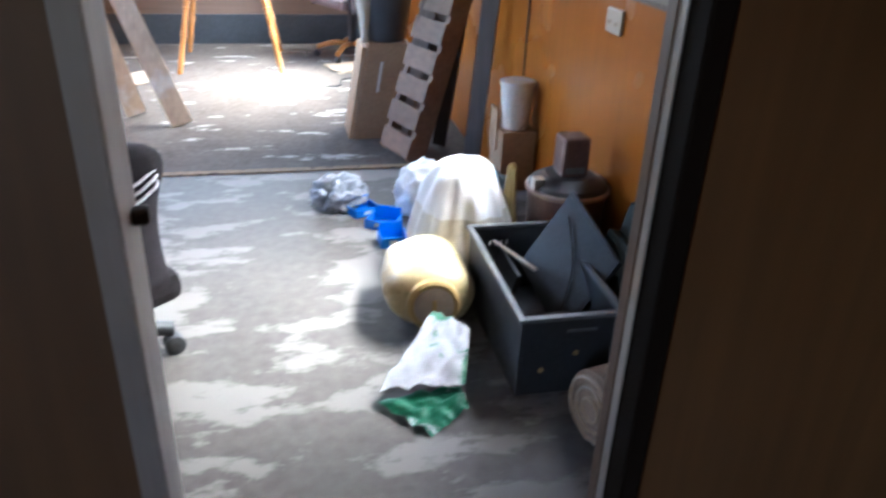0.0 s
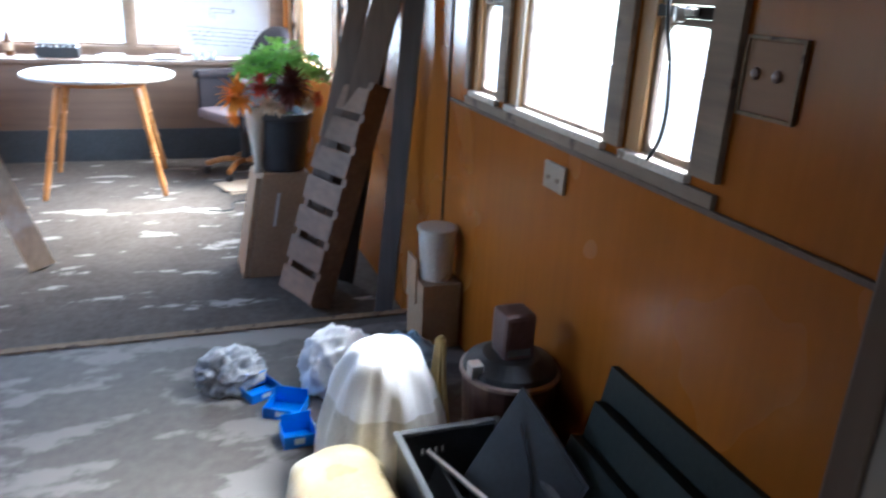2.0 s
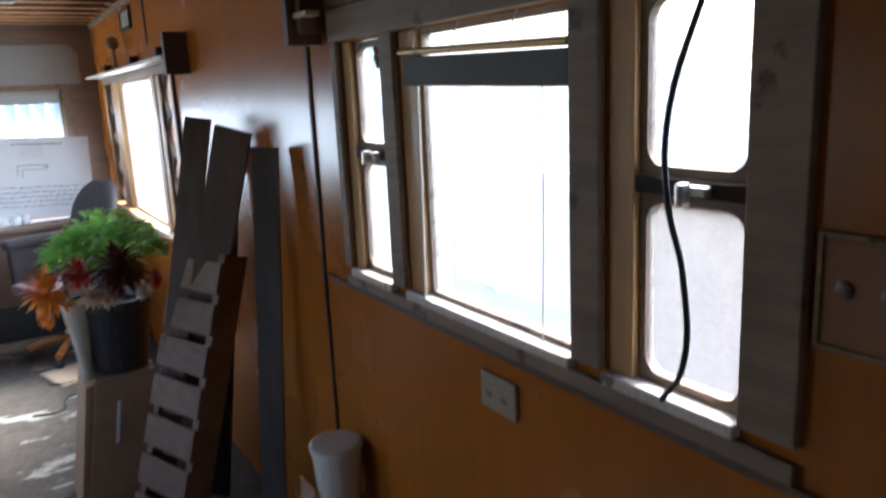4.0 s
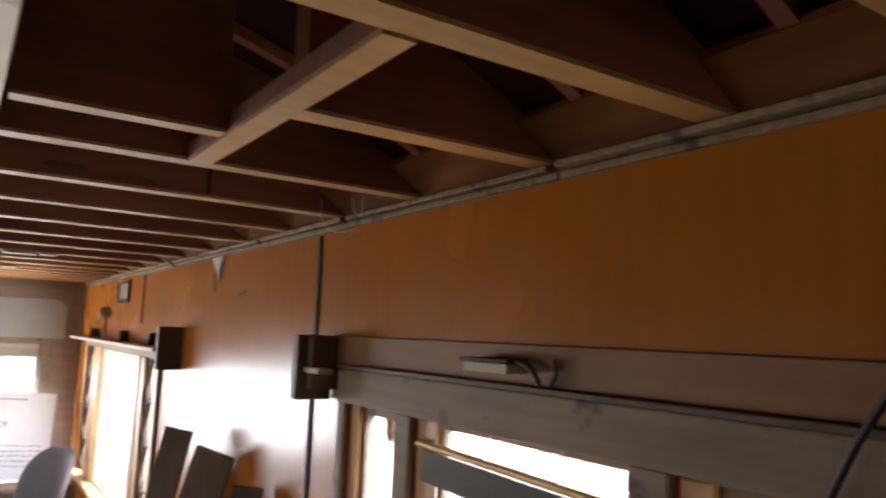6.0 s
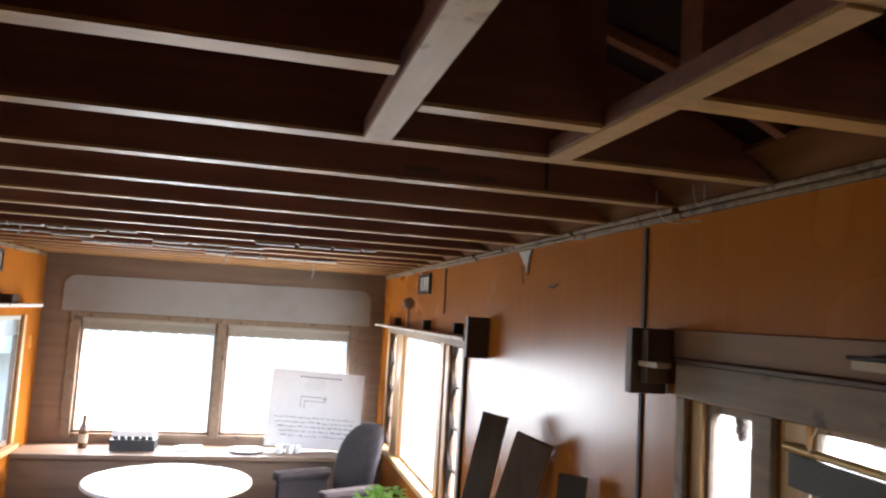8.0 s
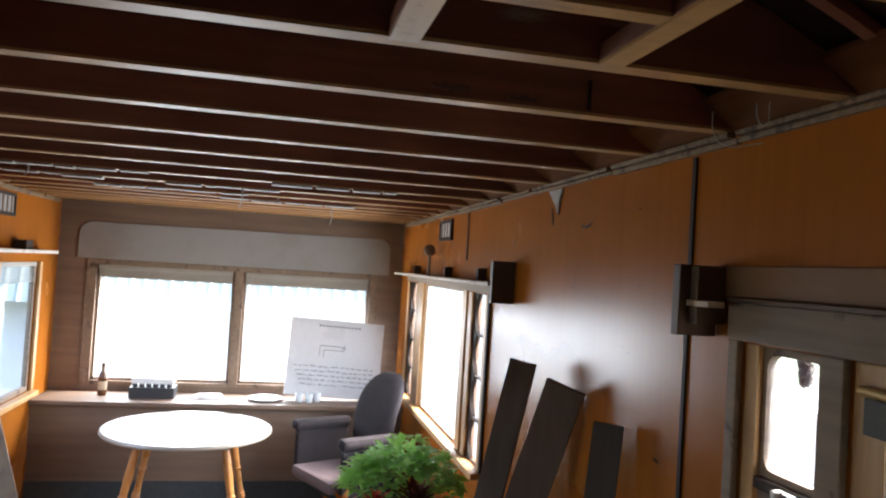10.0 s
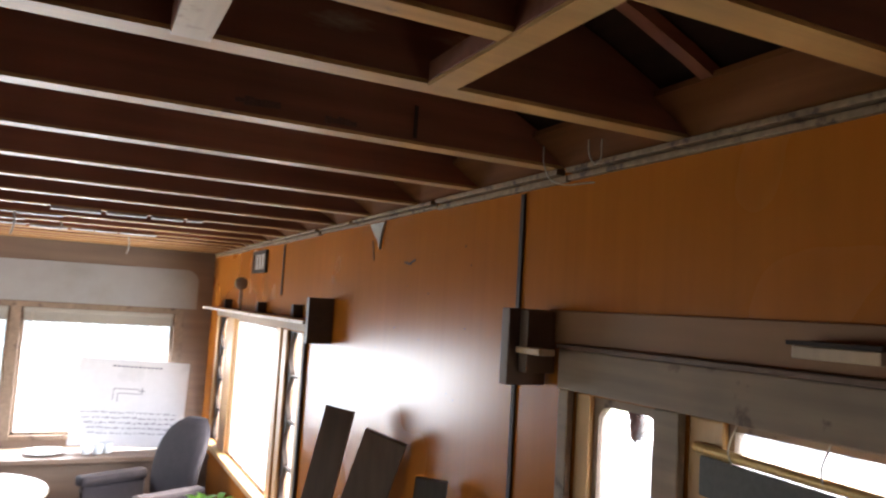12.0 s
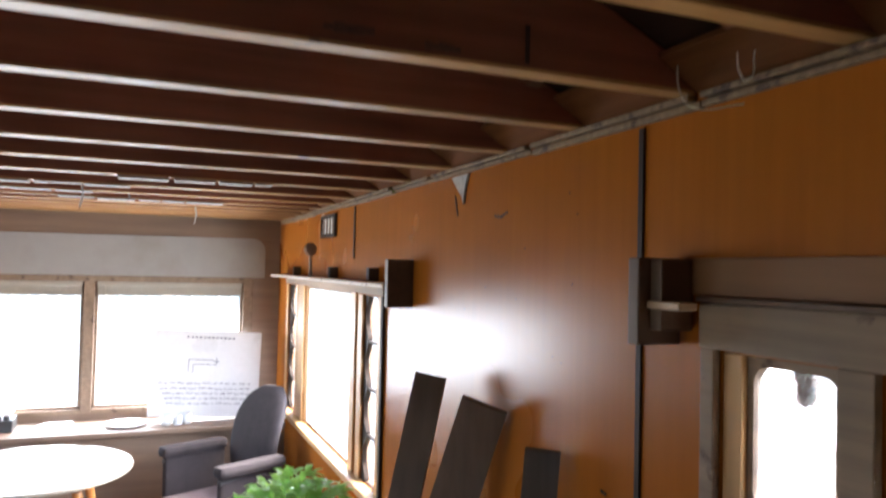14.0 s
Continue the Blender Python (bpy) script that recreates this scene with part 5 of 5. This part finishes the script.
for nm, lo, hi, mat, lab in (("top", 0, 17, WHITEPLASTIC, ""), ("skirt", 17, rows, SKIRT_PL, "thin greyish lower part")):
    bm = bmesh.new()
    g2 = [[bm.verts.new(c) for c in ring] for ring in sack_rings[lo:hi + 1]]
    for a, b in zip(g2, g2[1:]):
        for i in range(n):
            bm.faces.new((a[i], b[i], b[(i + 1) % n], a[(i + 1) % n]))
    bm.faces.new(g2[0] if lo == 0 else g2[-1])
    part(nm, bm, mat, sack, lab, smooth=True)
soft("carrier_bag", (1.20, 3.36, 0.1), (0.125, 0.10, 0.14), 0.20, 4, WHITEPLASTIC, "small crumpled white carrier bag on the floor", "bag")
soft("carrier_bag", (0.86, 3.45, 0.05), (0.105, 0.085, 0.085), 0.34, 7, GREYBAG, "crumpled grey carrier bag lying on the floor", "bag", 0.0, 4.5)
soft("cushion", (1.40, 3.29, 0.1), (0.12, 0.09, 0.13), 0.25, 9, BLUECLOTH, "pale blue folded cloth bundle on the floor", "cloth", 0.0, 3.0)
broom = thing("straw_broom", "yellow straw broom head standing beside the drum", "broom")
random.seed(8)
for k in range(26):
    a, r = random.uniform(0, 6.28), random.uniform(0, 0.04)
    p = Vector((1.445 + r * math.cos(a) * 0.5, 3.06 + r * math.sin(a), 0.0))
    tube("bristle_tuft", [(p.x * 1.0 + (p.x - 1.445) * 0.9, p.y + (p.y - 3.06) * 0.9, 0.008), (p.x, p.y, 0.15), (1.45 + (p.x - 1.45) * 0.5, 3.06 + (p.y - 3.06) * 0.5, 0.29 + random.uniform(-0.01, 0.01))], 0.007, STRAW, broom)


def blue_tray(x, y, turn, w, d, h):
    root = thing("blue_tray", "small bright blue open card tray on the floor", "tray", pose(x, y, 0.001, 0, 0, turn), "blue trays")
    for dims in ((-w, w, -d, d, 0, 0.004), (-w, -w + 0.004, -d, d, 0.004, h), (w - 0.004, w, -d, d, 0.004, h), (-w + 0.004, w - 0.004, -d, -d + 0.004, 0.004, h), (-w + 0.004, w - 0.004, d - 0.004, d, 0.004, h * 1.7)):
        box_part("panel", dims, BLUEPL, root, "", 0.001)
    box_part("sticker", (-0.018, 0.012, -d - 0.0012, -d, h * 0.3, h * 0.75), PAPER, root, "white sticker")


blue_tray(1.022, 3.085, 2, 0.048, 0.042, 0.04)
blue_tray(1.012, 3.245, -28, 0.058, 0.05, 0.035)
blue_tray(0.945, 3.375, 25, 0.055, 0.045, 0.03)

jar = thing("plastic_jar", "yellowed plastic jar lying on its side with a brass lid", "jar", pose(1.058, 2.60, 0.100, 85, 0, -4))
bm = bmesh.new()
lathe(bm, [(0.07, -0.19), (0.094, -0.17), (0.104, -0.08), (0.103, 0.05), (0.096, 0.10), (0.075, 0.125), (0.058, 0.13), (0.058, 0.15)], 40)
for v in bm.verts:
    dent = 1 + 0.07 * noise.noise(v.co * 17) if v.co.z < 0.12 else 1
    swell = 1.32 if v.co.z < 0.11 else 1.1
    v.co.x, v.co.y = v.co.x * swell * dent, max(v.co.y * 0.94 * dent, -0.098)
part("body", bm, AMBER, jar, smooth=True)
bm = bmesh.new()
lathe(bm, [(0.068, 0.130), (0.076, 0.134), (0.076, 0.158), (0.068, 0.165), (0.058, 0.161), (0.054, 0.154)], 36)
part("lid", bm, BRASS, jar, "tarnished brass ring lid")
bm = bmesh.new()
lathe(bm, [(0.0575, 0.1605), (0.056, 0.1655), (0.0, 0.167)], 30, caps=False)
part("lid_disc", bm, material("pinkish_lid_paper", (0.46, 0.36, 0.29), 0.6, vary=0.2, scale=30), jar, "pale pinkish disc")
bm = bmesh.new()
bx(bm, -0.006, 0.006, -0.03, 0.022, 0.1665, 0.1690, 0.001)
part("emblem", bm, BRASS, jar)


def sheet_packet(name, corners, mat, amp, label, seed):
    bm = bmesh.new()
    n = 18
    a, b, c, d = (Vector(p) for p in corners)
    g = []
    for i in range(n + 1):
        row = []
        for j in range(n + 1):
            u, v = i / n, j / n
            p = (a * (1 - u) + b * u) * (1 - v) + (d * (1 - u) + c * u) * v
            p.z += amp * abs(noise.noise(Vector((u * 3 + seed, v * 3, seed)))) + amp * 0.3 * noise.noise(Vector((u * 8, v * 8, seed)))
            p.z = max(p.z, 0.004)
            row.append(bm.verts.new(p))
        g.append(row)
    for i in range(n):
        for j in range(n):
            bm.faces.new((g[i][j], g[i + 1][j], g[i + 1][j + 1], g[i][j + 1]))
    bmesh.ops.solidify(bm, geom=bm.faces[:], thickness=0.003)
    return tagged(part(name, bm, mat, smooth=True), label, "packet")


sheet_packet("printed_packet", ((0.86, 2.19, 0.03), (1.075, 2.16, 0.05), (1.125, 2.33, 0.10), (1.04, 2.41, 0.12)), WHITEPRINT, 0.03, "white and green printed plastic packet on the floor", 2)
sheet_packet("printed_packet", ((0.84, 2.18, 0.005), (0.965, 2.03, 0.005), (1.075, 2.11, 0.012), (1.065, 2.18, 0.03)), GREENPRINT, 0.025, "dark green printed plastic packet on the floor", 6)
roll = thing("rolled_mat", "rolled tan woven mat standing by the doorway", "mat", pose(1.46, 1.985, 0.098, 0, 90, 12))
bm = bmesh.new()
lathe(bm, [(0.07, -0.14), (0.095, -0.13), (0.097, 0.13), (0.07, 0.14)], 30)
part("roll", bm, TANMAT, roll)
for r in (0.03, 0.055, 0.08):
    tube("layer_edge", [(r * math.cos(a), r * math.sin(a), -0.142) for a in [k * 0.9 for k in range(8)]], 0.004, PINE, roll)

# ---- small marks and remains on the roof and walls ----
random.seed(21)
for y, x0, x1 in ((5.55, -0.4, 0.1), (5.94, -0.7, -0.2), (5.94, 0.2, 0.7), (6.30, -0.2, 0.5), (5.55, 0.7, 1.2), (6.62, 0.4, 1.1)):
    root = thing("ceiling_remnant", "torn grey remnant of ceiling lining under a joist", "remnant", group="ceiling remnants")
    x = x0
    while x < x1:
        w = random.uniform(0.05, 0.2)
        box_part("scrap", (x, x + w * 0.9, y - 0.026, y + 0.022, UNDER - random.uniform(0.004, 0.014), UNDER - 0.0005), PEELING, root, "", 0.002)
        x += w
for x, y, ln in ((0.55, 5.95, 0.10), (-0.30, 5.6, 0.05), (1.05, 6.9, 0.10), (0.72, 6.3, 0.04)):
    ob = tube("hanging_shred", [(x, y, UNDER), (x + 0.006, y - 0.01, UNDER - ln * 0.5), (x - 0.004, y - 0.012, UNDER - ln)], 0.004, PEELING)
    tagged(ob, "thin shred hanging from the stripped ceiling", "shred", "ceiling shreds")
for y, z, ln, tilt in ((4.42, 1.808, 0.05, 8), (4.385, 1.812, 0.04, -14), (4.72, 1.86, 0.07, 70), (3.40, 1.66, 0.025, -20), (3.9, 1.2, 0.02, 10)):
    ob = box_part("scratch", (-0.0015, 0.0, -ln / 2, ln / 2, -0.003, 0.003), DARKWOOD)
    ob.matrix_world = pose(XR - 0.0008, y, z, tilt, 0, 0)
    tagged(ob, "short dark scratch in the varnished wall", "scratch", "wall scratches")
bm = bmesh.new()
face = bm.faces.new([bm.verts.new((XR - 0.008, y, z)) for y, z in ((4.62, 1.950), (4.645, 1.91), (4.655, 1.862), (4.668, 1.885), (4.72, 1.925), (4.75, 1.950))])
for v in bmesh.ops.extrude_face_region(bm, geom=[face])["geom"]:
    if isinstance(v, bmesh.types.BMVert):
        v.co.x = XR - 0.001
ob = part("torn_flap", bm, PEELING)
tagged(ob, "torn grey scrap under the roof edge", "scrap")
ob = box_part("joint_line", (1.352, 1.360, 3.6215, 3.6235, 1.988, 2.05), DARKWOOD)
tagged(ob, "dark saw cut across a roof joist", "mark")

SMUDGE = material("dark_grease_smudge", (0.09, 0.042, 0.028), 0.7, vary=0.5, scale=40, bump=0.2)
for x0, x1, z in ((1.029, 1.106, 2.006), (1.186, 1.245, 1.998)):
    bm = bmesh.new()
    for k in range(5):
        xa = x0 + (x1 - x0) * k / 5
        bx(bm, xa, xa + (x1 - x0) * 0.199, 3.6318, 3.6338, z - random.uniform(0.004, 0.009), z + random.uniform(0.003, 0.008))
    tagged(part("joist_smudge", bm, SMUDGE), "dark unreadable marking smudged on a roof joist", "marking", "joist markings")

# screw holes and nicks in the plywood
random.seed(12)
for k in range(14):
    y, z = random.uniform(3.95, 5.1), random.uniform(1.15, 1.85)
    r = random.uniform(0.0016, 0.003)
    bm = bmesh.new()
    lathe(bm, [(r, 0), (r * 0.8, 0.0012)], 8, Matrix.Translation((XR - 0.0002, y, z)) @ Matrix.Rotation(radians(-90), 4, "Y"))
    tagged(part("wall_screw", bm, DARKWOOD), "tiny dark screw head in the plywood wall", "screw", "wall screws")
